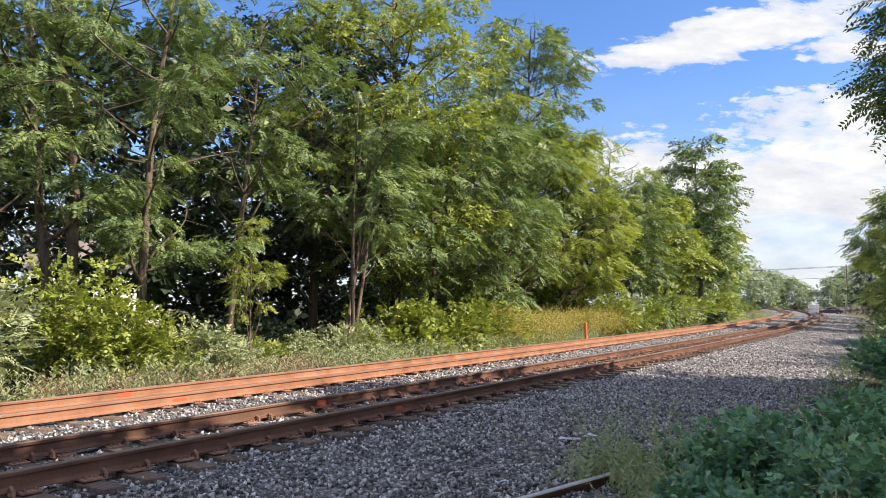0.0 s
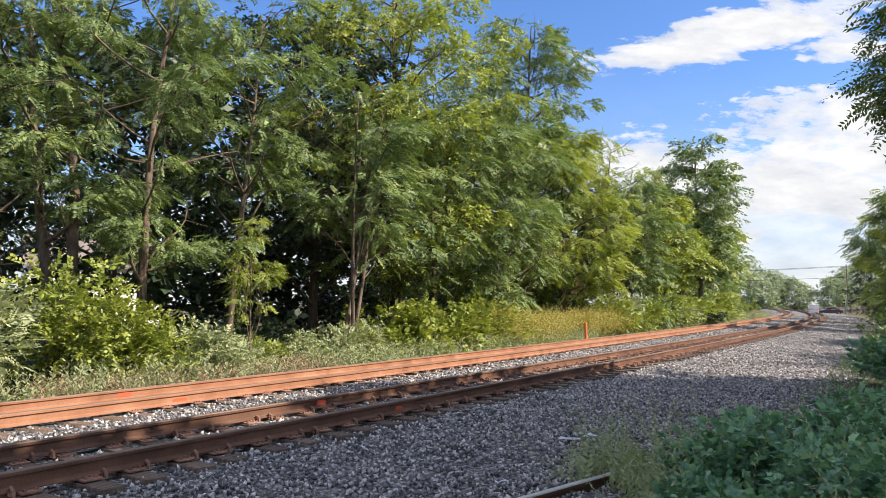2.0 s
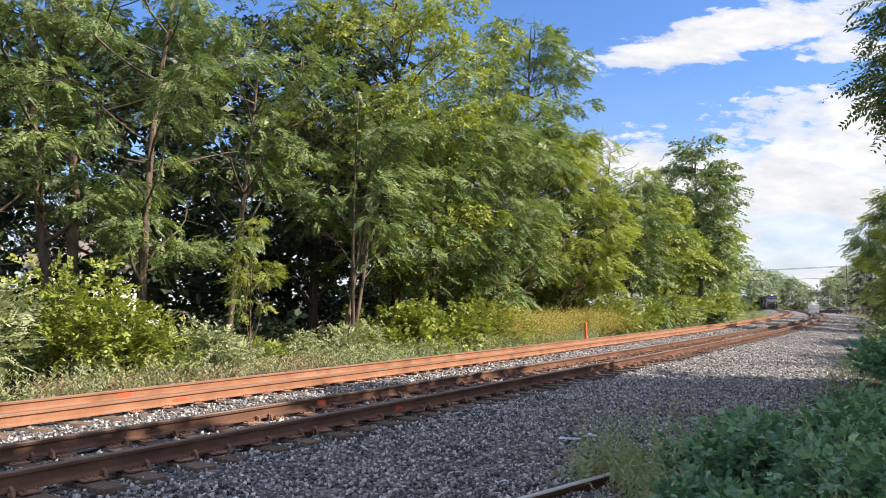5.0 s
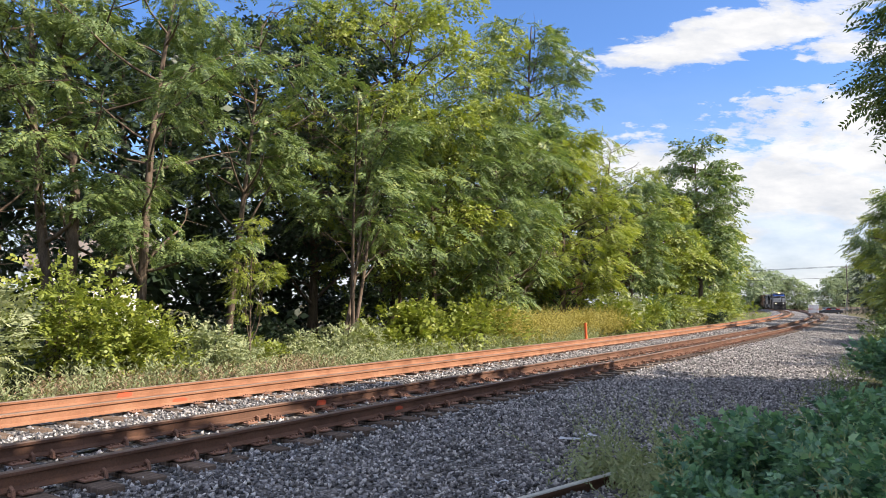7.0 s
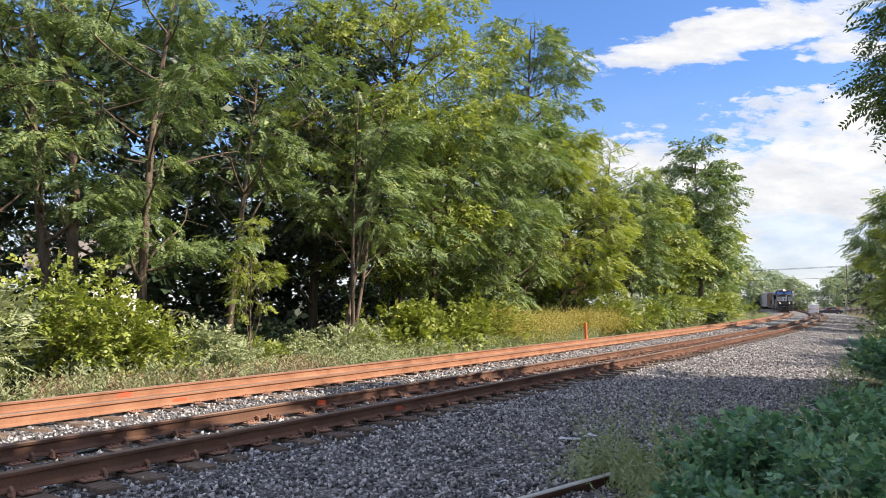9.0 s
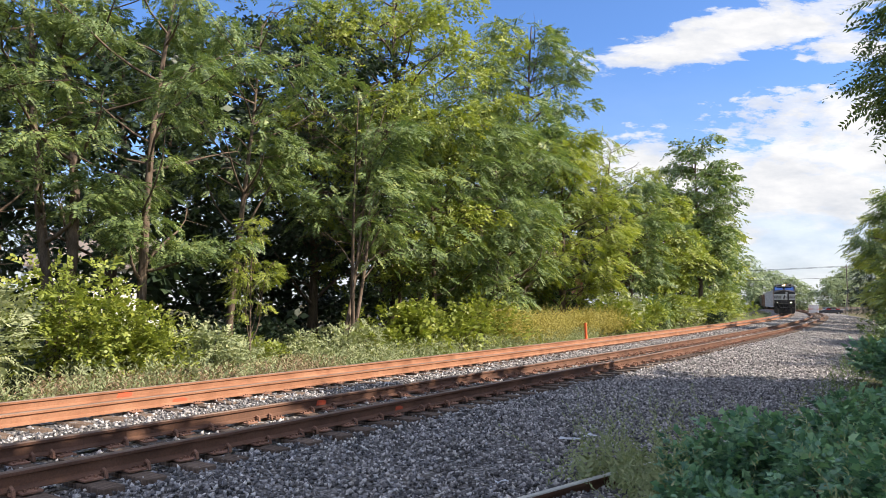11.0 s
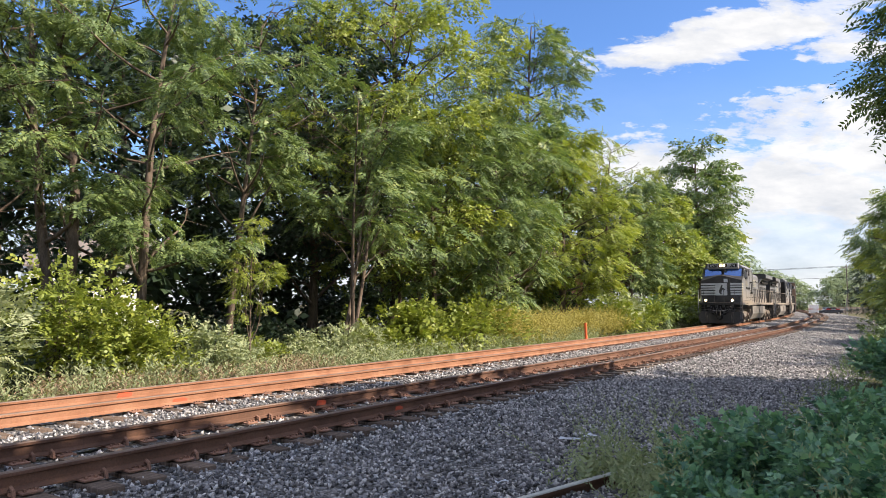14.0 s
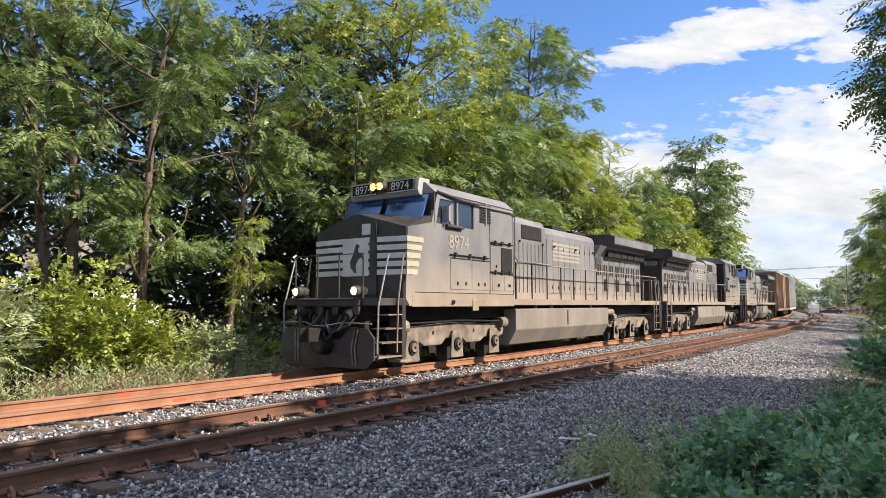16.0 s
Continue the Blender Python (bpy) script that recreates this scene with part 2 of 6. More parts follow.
M = {
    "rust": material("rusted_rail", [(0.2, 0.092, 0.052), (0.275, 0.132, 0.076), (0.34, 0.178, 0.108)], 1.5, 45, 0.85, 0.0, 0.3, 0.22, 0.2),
    # rust made darker so that tree shade on the near rails is in its colour
    "rust_dark": material("shade_darkened_rusted_rail", [(0.0796, 0.042, 0.0292), (0.128, 0.066, 0.0426), (0.178, 0.0928, 0.0608)], 1.5, 45, 0.8, 0.0, 0.3, 0.25, 0.25),
    "railtop": material("worn_rail_head", [(0.13, 0.08, 0.06), (0.2, 0.14, 0.11)], 2.0, 60, 0.55, 0.25, 0.1, 0.2),
    "plate": material("rusty_tie_plate", [(0.16, 0.085, 0.06), (0.26, 0.14, 0.095)], 5, 60, 0.85, 0, 0.4, 0.3, 0.2, vary=0.25),
    "tie": material("creosoted_tie", [(0.0562, 0.0408, 0.0345), (0.125, 0.09, 0.069), (0.188, 0.138, 0.109)], 4, 40, 0.9, 0, 0.6, 0.35, 0.2, (1, 9, 1), vary=0.25),
    "bark": material("tree_bark", [(0.07, 0.05, 0.038), (0.12, 0.09, 0.068), (0.19, 0.145, 0.11)], 3, 26, 0.95, 0, 0.9, 0.35, 0.15, (3, 3, 0.6)),
    "soil": material("verge_soil", [(0.05, 0.045, 0.025), (0.09, 0.085, 0.04), (0.14, 0.11, 0.07)], 0.4, 9, 0.95, 0, 0.8, 0.4, 0.1),
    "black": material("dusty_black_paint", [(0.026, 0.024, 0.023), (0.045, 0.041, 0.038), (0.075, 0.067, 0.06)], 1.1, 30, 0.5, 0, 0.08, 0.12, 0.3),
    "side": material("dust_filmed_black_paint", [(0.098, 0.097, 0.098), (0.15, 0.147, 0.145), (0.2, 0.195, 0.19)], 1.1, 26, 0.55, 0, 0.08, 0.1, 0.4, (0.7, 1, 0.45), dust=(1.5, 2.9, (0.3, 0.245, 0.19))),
    "pale": material("weathered_grey_paint", [(0.3, 0.3, 0.29), (0.4, 0.39, 0.375)], 2, 40, 0.6, 0, 0.05, 0.12, 0.4),
    # blue of the mirrored sky is put into this glass colour
    "shield": material("sky_tinted_cab_glass", [(0.1, 0.18, 0.4), (0.12, 0.21, 0.45)], 2, 40, 0.14, 0.75, 0.0, 0.04, 0.5),
    "reflector": material("warm_lamp_reflector", [(0.75, 0.42, 0.14), (0.8, 0.48, 0.18)], 8, 40, 0.35, 0.6, 0.0, 0.05, 0.5),
    "ditch_reflector": material("pale_lamp_reflector", [(0.5, 0.46, 0.4), (0.56, 0.52, 0.46)], 8, 40, 0.35, 0.5, 0.0, 0.05, 0.5),
    "sill": material("road_dusted_sill", [(0.2, 0.165, 0.128), (0.28, 0.232, 0.18)], 1.2, 30, 0.75, 0, 0.1, 0.15, 0.3),
    "tank": material("road_dusted_tank", [(0.15, 0.13, 0.11), (0.2, 0.175, 0.148), (0.24, 0.212, 0.18)], 0.8, 22, 0.7, 0, 0.1, 0.14, 0.3, (1, 1, 0.4)),
    "truck": material("road_dusted_truck", [(0.08, 0.065, 0.053), (0.17, 0.14, 0.113), (0.29, 0.24, 0.193)], 2.5, 30, 0.8, 0, 0.25, 0.25, 0.3),
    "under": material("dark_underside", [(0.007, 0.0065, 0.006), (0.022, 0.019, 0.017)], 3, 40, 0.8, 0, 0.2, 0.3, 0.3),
    "white": material("weathered_white_paint", [(0.42, 0.42, 0.4), (0.56, 0.555, 0.53)], 2, 40, 0.6, 0, 0.05, 0.1, 0.4),
    "cream": material("sunlit_cream_stripe", [(0.31, 0.28, 0.19), (0.4, 0.365, 0.255)], 2, 40, 0.6, 0, 0.05, 0.1, 0.4),
    "faded": material("faded_cream_paint", [(0.24, 0.22, 0.18), (0.33, 0.3, 0.235)], 2.5, 40, 0.65, 0, 0.05, 0.15, 0.35),
    "glass": material("cab_glass", [(0.012, 0.016, 0.022), (0.02, 0.026, 0.035)], 2, 40, 0.14, 0.0, 0.0, 0.05, 0.5, ior=1.6),
    "steel": material("worn_steel", [(0.2, 0.19, 0.18), (0.33, 0.31, 0.29)], 3, 50, 0.5, 0.4, 0.1, 0.2),
    "polished": material("bare_worn_steel", [(0.5, 0.48, 0.46), (0.65, 0.63, 0.61)], 3, 50, 0.42, 0.6, 0.1, 0.15),
    "boxcar": material("faded_brown_boxcar", [(0.15, 0.088, 0.055), (0.22, 0.135, 0.085), (0.29, 0.195, 0.13)], 0.8, 18, 0.75, 0, 0.15, 0.18, 0.3, (1, 1, 0.4)),
    "pale_car": material("galvanised_pale_car", [(0.36, 0.36, 0.35), (0.48, 0.47, 0.45), (0.55, 0.53, 0.5)], 0.7, 18, 0.65, 0.1, 0.15, 0.12, 0.3, (1, 1, 0.4)),
    "orange": material("orange_marker_plastic", [(0.75, 0.1, 0.03), (0.85, 0.16, 0.05)], 3, 50, 0.6, 0, 0.05, 0.1),
    "paint_mark": material("orange_survey_paint", [(0.6, 0.09, 0.03), (0.4, 0.09, 0.05)], 14, 60, 0.8, 0, 0.05, 0.3),
    "cabinet": material("white_cabinet_paint", [(0.6, 0.6, 0.6), (0.72, 0.72, 0.71)], 2, 40, 0.6, 0, 0.05, 0.08),
    "pole": material("weathered_pole_wood", [(0.12, 0.1, 0.085), (0.2, 0.17, 0.14)], 2, 30, 0.9, 0, 0.5, 0.3, 0.2, (4, 4, 0.5)),
    "car": material("dark_car_paint", [(0.03, 0.032, 0.038), (0.05, 0.05, 0.055)], 2, 30, 0.25, 0.2, 0.0, 0.08, 0.6),
    "red": material("red_reflective_paint", [(0.55, 0.04, 0.03), (0.65, 0.06, 0.04)], 4, 40, 0.5, 0, 0, 0.1),
    "roof": material("asphalt_shingle", [(0.12, 0.1, 0.09), (0.2, 0.17, 0.15)], 2, 20, 0.9, 0, 0.4, 0.25),
    "siding": material("white_siding", [(0.62, 0.61, 0.58), (0.72, 0.71, 0.68)], 1, 30, 0.7, 0, 0.1, 0.08),
    "brick": material("red_brick_wall", [(0.3, 0.13, 0.09), (0.4, 0.2, 0.14)], 3, 30, 0.85, 0, 0.3, 0.2),
    "paper": material("litter_paper", [(0.7, 0.74, 0.8), (0.8, 0.81, 0.83)], 9, 60, 0.7, 0, 0.2, 0.1),
    "dry": leaf_material("dry_stalks", [(0.182, 0.12, 0.0781), (0.284, 0.205, 0.13), (0.364, 0.301, 0.182)], 0.15, 0.8),
    "grass": leaf_material("verge_grass", [(0.105, 0.175, 0.0438), (0.193, 0.263, 0.07), (0.385, 0.385, 0.14)], 0.3, 0.6),
    "leaf_mid": leaf_material("green_leaves", [(0.055, 0.094, 0.042), (0.11, 0.165, 0.064), (0.18, 0.242, 0.08), (0.29, 0.315, 0.098)], 0.26),
    # dark green that also carries the woods' shade in its colour
    "leaf_dark": leaf_material("deep_green_shade_toned_leaves", [(0.018, 0.034, 0.02), (0.034, 0.058, 0.03), (0.058, 0.092, 0.042)], 0.2),
    "leaf_lime": leaf_material("yellowing_green_leaves", [(0.11, 0.145, 0.03), (0.185, 0.23, 0.042), (0.27, 0.31, 0.052), (0.38, 0.36, 0.07)], 0.32),
    "leaf_blue": leaf_material("shade_green_vine_leaves", [(0.05, 0.128, 0.092), (0.11, 0.24, 0.15), (0.215, 0.38, 0.2), (0.36, 0.49, 0.24)], 0.3, 0.38),
    # paler than nearer leaves: the haze of distance is put into the colour
    "leaf_far": leaf_material("haze_paled_green_leaves", [(0.16, 0.21, 0.14), (0.25, 0.31, 0.18), (0.36, 0.41, 0.21)], 0.2, 0.7),
    "leaf_gold": leaf_material("golden_weed_flowers", [(0.237, 0.233, 0.066), (0.392, 0.338, 0.088), (0.522, 0.419, 0.143)], 0.25, 0.7),
    "leaf_grey": leaf_material("sage_green_weeds", [(0.175, 0.22, 0.115), (0.285, 0.32, 0.17), (0.42, 0.435, 0.265)], 0.28, 0.7),
    "stone": stone_material("ballast_stone", [(0.05, 0.048, 0.05), (0.16, 0.153, 0.155), (0.29, 0.276, 0.274), (0.6, 0.57, 0.55)]),
    "bed": gravel_material("ballast_bed"),
    "lamp_on": glow_material("lit_headlight", (1.0, 0.6, 0.22), 16.0),
    "lamp_ditch": glow_material("lit_ditch_lamp", (1.0, 0.72, 0.38), 16.0),
}


# ---- mesh helpers ----
def mesh_of(name, verts, faces, mats, smooth=False, mat_index=None):
    me = bpy.data.meshes.new(name)
    me.from_pydata([tuple(v) for v in verts], [], faces)
    for m in mats if isinstance(mats, (list, tuple)) else [mats]:
        me.materials.append(m)
    if mat_index is not None:
        me.polygons.foreach_set("material_index", np.asarray(mat_index, dtype=np.int32))
    if smooth:
        me.polygons.foreach_set("use_smooth", [True] * len(me.polygons))
    me.update()
    return me


def soup(name, polys, mat):
    """A mesh of many separate faces: polys has the shape (faces, corners, 3)."""
    polys = np.asarray(polys, dtype=np.float32)
    n, c = polys.shape[:2]
    me = bpy.data.meshes.new(name)
    me.vertices.add(n * c)
    me.vertices.foreach_set("co", polys.reshape(-1))
    me.loops.add(n * c)
    me.loops.foreach_set("vertex_index", np.arange(n * c, dtype=np.int32))
    me.polygons.add(n)
    me.polygons.foreach_set("loop_start", np.arange(0, n * c, c, dtype=np.int32))
    me.materials.append(mat)
    me.update(calc_edges=True)
    return me


def solids(name, verts, tris, mat):
    """A mesh of many copies of one small solid: verts (copies, corners, 3), tris (faces, 3) of one of them."""
    n, c = verts.shape[:2]
    t = (np.asarray(tris)[None] + (np.arange(n) * c)[:, None, None]).reshape(-1, 3)
    me = bpy.data.meshes.new(name)
    me.vertices.add(n * c)
    me.vertices.foreach_set("co", verts.astype(np.float32).reshape(-1))
    me.loops.add(len(t) * 3)
    me.loops.foreach_set("vertex_index", t.astype(np.int32).reshape(-1))
    me.polygons.add(len(t))
    me.polygons.foreach_set("loop_start", np.arange(0, len(t) * 3, 3, dtype=np.int32))
    me.materials.append(mat)
    me.update(calc_edges=True)
    return me


def child(name, me, parent, label=""):
    ob = new(name, me)
    ob.parent = parent
    return tagged(ob, label)


def part(name, bm, mat, parent, label=""):
    """Links a bmesh as one mesh object under a thing or a part."""
    me = bpy.data.meshes.new(name)
    bm.normal_update()
    bm.to_mesh(me)
    bm.free()
    me.materials.append(mat)
    return child(name, me, parent, label)


def box(x0, x1, y0, y1, z0, z1, bevel=0.0, bm=None):
    bm = bm or bmesh.new()
    mine = bmesh.ops.create_cube(bm, size=1.0)["verts"]
    for v in mine:
        v.co = Vector(((x0 + x1) / 2 + v.co.x * (x1 - x0), (y0 + y1) / 2 + v.co.y * (y1 - y0), (z0 + z1) / 2 + v.co.z * (z1 - z0)))
    if bevel:
        edges = list({e for v in mine for e in v.link_edges})
        bmesh.ops.bevel(bm, geom=edges, offset=bevel, segments=2, affect="EDGES", profile=0.6)
    return bm


def prism(outline, y0, y1, bm=None, axis="y", bevel=0.0):
    """A solid with the given outline: (x, z) drawn out along y, or (y, z) along x."""
    bm = bm or bmesh.new()
    at3 = (lambda p, q: (p[0], q, p[1])) if axis == "y" else (lambda p, q: (q, p[0], p[1])) if axis == "x" else (lambda p, q: (p[0], p[1], q))
    a = [bm.verts.new(at3(p, y0)) for p in outline]
    b = [bm.verts.new(at3(p, y1)) for p in outline]
    n = len(outline)
    faces = [bm.faces.new(a), bm.faces.new(b[::-1])]
    for i in range(n):
        faces.append(bm.faces.new((a[i], b[i], b[(i + 1) % n], a[(i + 1) % n])))
    bmesh.ops.recalc_face_normals(bm, faces=faces)
    if bevel:
        bmesh.ops.bevel(bm, geom=list({e for f in faces for e in f.edges}), offset=bevel, segments=2, affect="EDGES", profile=0.6)
    return bm


def rod(points, r, sides=6, bm=None):
    """A round bar bent through the points."""
    bm = bm or bmesh.new()
    rings = []
    pts = [Vector(p) for p in points]
    for i, p in enumerate(pts):
        d = (pts[min(i + 1, len(pts) - 1)] - pts[max(i - 1, 0)]).normalized()
        a = d.orthogonal().normalized()
        if rings:
            a = (keep - keep.dot(d) * d).normalized()
        keep = a
        b = d.cross(a)
        rr = r[i] if isinstance(r, (list, tuple)) else r
        rings.append([bm.verts.new(p + (a * math.cos(t) + b * math.sin(t)) * rr) for t in [2 * math.pi * j / sides for j in range(sides)]])
    for q, w in zip(rings, rings[1:]):
        for j in range(sides):
            bm.faces.new((q[j], q[(j + 1) % sides], w[(j + 1) % sides], w[j]))
    bm.faces.new(rings[0][::-1])
    bm.faces.new(rings[-1])
    return bm


def disc(centre, axis, r, thick, sides=20, bm=None):
    c, d = Vector(centre), Vector(axis).normalized()
    return rod([c - d * thick / 2, c + d * thick / 2], r, sides, bm)


# ---- the line of the tracks ----
STEP = 0.5
TS = np.arange(-60.0, 720.0, STEP)
TK = np.interp(TS, [-60, 4.6, 115, 165, 720], [0.00042, 0.00042, 0.001483, 0.0006, 0.0006])
TH = -np.cumsum(TK) * STEP
ZERO = int(np.argmin(abs(TS)))
TH += 0.61367 - TH[ZERO]
TX, TY = np.cumsum(np.sin(TH)) * STEP, np.cumsum(np.cos(TH)) * STEP
TX += -11.274 * math.cos(0.61367) - TX[ZERO]
TY += 11.274 * math.sin(0.61367) - TY[ZERO]


def heading(s):
    return float(np.interp(s, TS, TH))


def at(s, d, z=0.0):
    """The place s metres along the farther track, d metres to the side on which the camera stands."""
    h = np.interp(s, TS, TH)
    return np.interp(s, TS, TX) + d * np.cos(h), np.interp(s, TS, TY) - d * np.sin(h), z + 0 * h


def spacing(s):
    return 3.568 + 0.01654 * np.clip(s, 0, 60)


CANT = 0.03
RAIL = [(-0.076, -0.186), (0.076, -0.186), (0.076, -0.174), (0.02, -0.155), (0.009, -0.145), (0.009, -0.055), (0.036, -0.043),
        (0.038, -0.012), (0.030, -0.001), (-0.030, -0.001), (-0.038, -0.012), (-0.036, -0.043), (-0.009, -0.055), (-0.009, -0.145), (-0.02, -0.155), (-0.076, -0.174)]


def sweep(name, outline, line, mats, which):
    """Draws an outline (side, up) along a line of (x, y, z, heading)."""
    verts, faces, idx = [], [], []
    n = len(outline)
    for x, y, z, h in line:
        for a, b in outline:
            verts.append((x + a * math.cos(h), y - a * math.sin(h), z + b))
    for i in range(len(line) - 1):
        for j in range(n):
            k = (j + 1) % n
            faces.append((i * n + j, i * n + k, (i + 1) * n + k, (i + 1) * n + j))
            idx.append(which[j])
    faces += [tuple(range(n))[::-1], tuple(range((len(line) - 1) * n, len(line) * n))]
    idx += [0, 0]
    me = mesh_of(name, verts, faces, mats, False, idx)
    return me


def tie_mesh():
    bm = box(-0.115, 0.115, -1.3, 1.3, -0.18, 0.0, 0.012)
    me = bpy.data.meshes.new("tie")
    bm.to_mesh(me)
    bm.free()
    me.materials.append(M["tie"])
    return me


def plate_mesh():
    bm = prism([(-0.19, 0.0), (0.19, 0.0), (0.19, 0.014), (0.085, 0.022), (-0.085, 0.022), (-0.19, 0.014)], -0.095, 0.095, axis="x")
    for sx, sy in ((-0.13, 0.05), (-0.13, -0.05), (0.13, 0.05), (0.13, -0.05), (-0.088, 0.03), (0.088, -0.03)):
        box(sy - 0.012, sy + 0.012, sx - 0.014, sx + 0.014, 0.012, 0.04, 0, bm)
    me = bpy.data.meshes.new("tie_plate")
    bm.to_mesh(me)
    bm.free()
    me.materials.append(M["plate"])
    return me


def anchor_mesh():
    """A spring clip hooked over the foot of the rail."""
    bm = rod([(0, -0.15, -0.02), (0, -0.135, 0.045), (0, -0.085, 0.07), (0, -0.05, 0.035), (0, -0.08, 0.0), (0, 0.1, -0.012)], 0.019, 6)
    me = bpy.data.meshes.new("rail_anchor")
    bm.to_mesh(me)
    bm.free()
    me.materials.append(M["plate"])
    return me


def build_track(label, offset, s0, s1, piece_s, mats, seed, clips):
    rng = random.Random(seed)
    top = new("railway_track")
    tagged(top, label, "railway track", kind="structure")
    ss = np.concatenate([np.arange(s0, 80, 1.0), np.arange(80, s1, 3.0)])
    which = [0] * len(RAIL)
    which[7] = which[8] = which[9] = 1
    for side, lift in ((0.7525, CANT), (-0.7525, 0.0)):
        line = []
        for s in ss:
            x, y, _ = at(s, offset(s) + side)
            line.append((x, y, lift, heading(s)))
        child("rail", sweep("rail", RAIL, line, mats, which), top)
    tie, plate, clip = tie_mesh(), plate_mesh(), anchor_mesh()
    rest, s = [], s0
    while s < s1:
        sx = s + rng.uniform(-0.05, 0.05)
        x, y, _ = at(sx, offset(sx))
        h = heading(sx) + radians(rng.uniform(-1.5, 1.5))
        m = Matrix.Translation((x, y, -0.186 - 0.022)) @ Matrix.Rotation(math.pi / 2 - h, 4, "Z") @ Matrix.Rotation(-CANT / 1.5, 4, "X")
        if piece_s[0] <= s <= piece_s[1]:
            t = child("tie", tie, top)
            t.matrix_basis = m
            for side in (0.7525, -0.7525):
                p = child("tie_plate", plate, top)
                p.matrix_basis = m @ Matrix.Translation((0, -side, 0.003 + (CANT if side > 0 else 0) * 0.4))
                if rng.random() < clips:
                    c = child("rail_anchor", clip, top)
                    c.matrix_basis = m @ Matrix.Translation((rng.choice((-0.15, 0.15)), -side, 0.02))
        else:
            rest.append(np.array([m @ Vector(c) for c in ((-.115, -1.3, 0), (.115, -1.3, 0), (.115, 1.3, 0), (-.115, 1.3, 0), (-.115, -1.3, -.15), (.115, -1.3, -.15), (.115, 1.3, -.15), (-.115, 1.3, -.15))]))
        s += 0.53
    quads = [(0, 1, 2), (0, 2, 3), (0, 4, 5), (0, 5, 1), (1, 5, 6), (1, 6, 2), (2, 6, 7), (2, 7, 3), (3, 7, 4), (3, 4, 0)]
    far = child("far_ties", solids("far_ties", np.array(rest), quads, M["tie"]), top)
    tagged(far, kind="stuff")
    return top


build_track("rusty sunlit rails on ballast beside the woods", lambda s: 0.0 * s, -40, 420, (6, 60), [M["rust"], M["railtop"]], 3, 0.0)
build_track("rusty rails, darkened for tree shade, on wooden ties with spiked plates", spacing, -40, 260, (-2, 62), [M["rust_dark"], M["railtop"]], 4, 0.9)


# ---- ground and ballast ----
def build_ground():
    """One sheet of soil and weeds that reaches the horizon."""
    ticks = np.concatenate([[-2500, -1200, -600, -300, -160], np.arange(-90, 171, 3.0), [220, 320, 500, 900, 1600, 2500]])
    xs, ys = ticks, ticks
    verts, faces = [], []
    for y in ys:
        for x in xs:
            near = max(0.0, 1 - math.hypot(x - 20, y - 40) / 200)
            z = -0.62 + near * (0.18 * noise.noise((x * 0.13, y * 0.13, 0)) - 0.02)
            verts.append((x, y, z))
    n = len(xs)
    for j in range(len(ys) - 1):
        for i in range(n - 1):
            faces.append((j * n + i, j * n + i + 1, (j + 1) * n + i + 1, (j + 1) * n + i))
    ob = new("ground", mesh_of("ground", verts, faces, M["soil"], True))
    tagged(ob, "weedy brown soil under the trees and verges", "ground", kind="structure")


def bed_height(s, d):
    """The top of the ballast."""
    c = spacing(s)
    shape = np.interp(d - 0, [-3.4, -2.1, -1.25, 0, 1.25], [-0.75, -0.27, -0.212, -0.225, -0.215])
    beyond = np.interp(d - c, [-2.0, -1.25, 0, 1.25, 2.0, 3.2, 5.2, 6.8], [-0.25, -0.24, -0.25, -0.24, -0.285, -0.36, -0.42, -0.75])
    return np.where(d < c / 2, shape, beyond)


def ripple(x, y, d, c):
    """Unevenness of the ballast: slight between the rails, more on the shoulders."""
    w = 0.02 if -1 < d < c + 1.4 else 0.08
    return w * noise.noise((x * 0.7, y * 0.7, 3)) + 0.4 * w * noise.noise((x * 3, y * 3, 9))


def build_bed():
    ss = np.concatenate([np.arange(-40, 70, 0.5), np.arange(70, 400, 2.0)])
    verts, faces = [], []
    cols = 40
    for s in ss:
        c = float(spacing(s))
        ds = np.linspace(-3.4, c + 6.8, cols)
        zs = bed_height(s, ds)
        for d, z in zip(ds, zs):
            x, y, _ = at(s, d)
            verts.append((x, y, float(z) + ripple(x, y, d, c)))
    for j in range(len(ss) - 1):
        for i in range(cols - 1):
            faces.append((j * cols + i, (j + 1) * cols + i, (j + 1) * cols + i + 1, j * cols + i + 1))
    ob = new("ballast_bed", mesh_of("ballast_bed", verts, faces, M["bed"], True))
    tagged(ob, "grey crushed stone ballast bed under the tracks", "ballast", kind="structure")


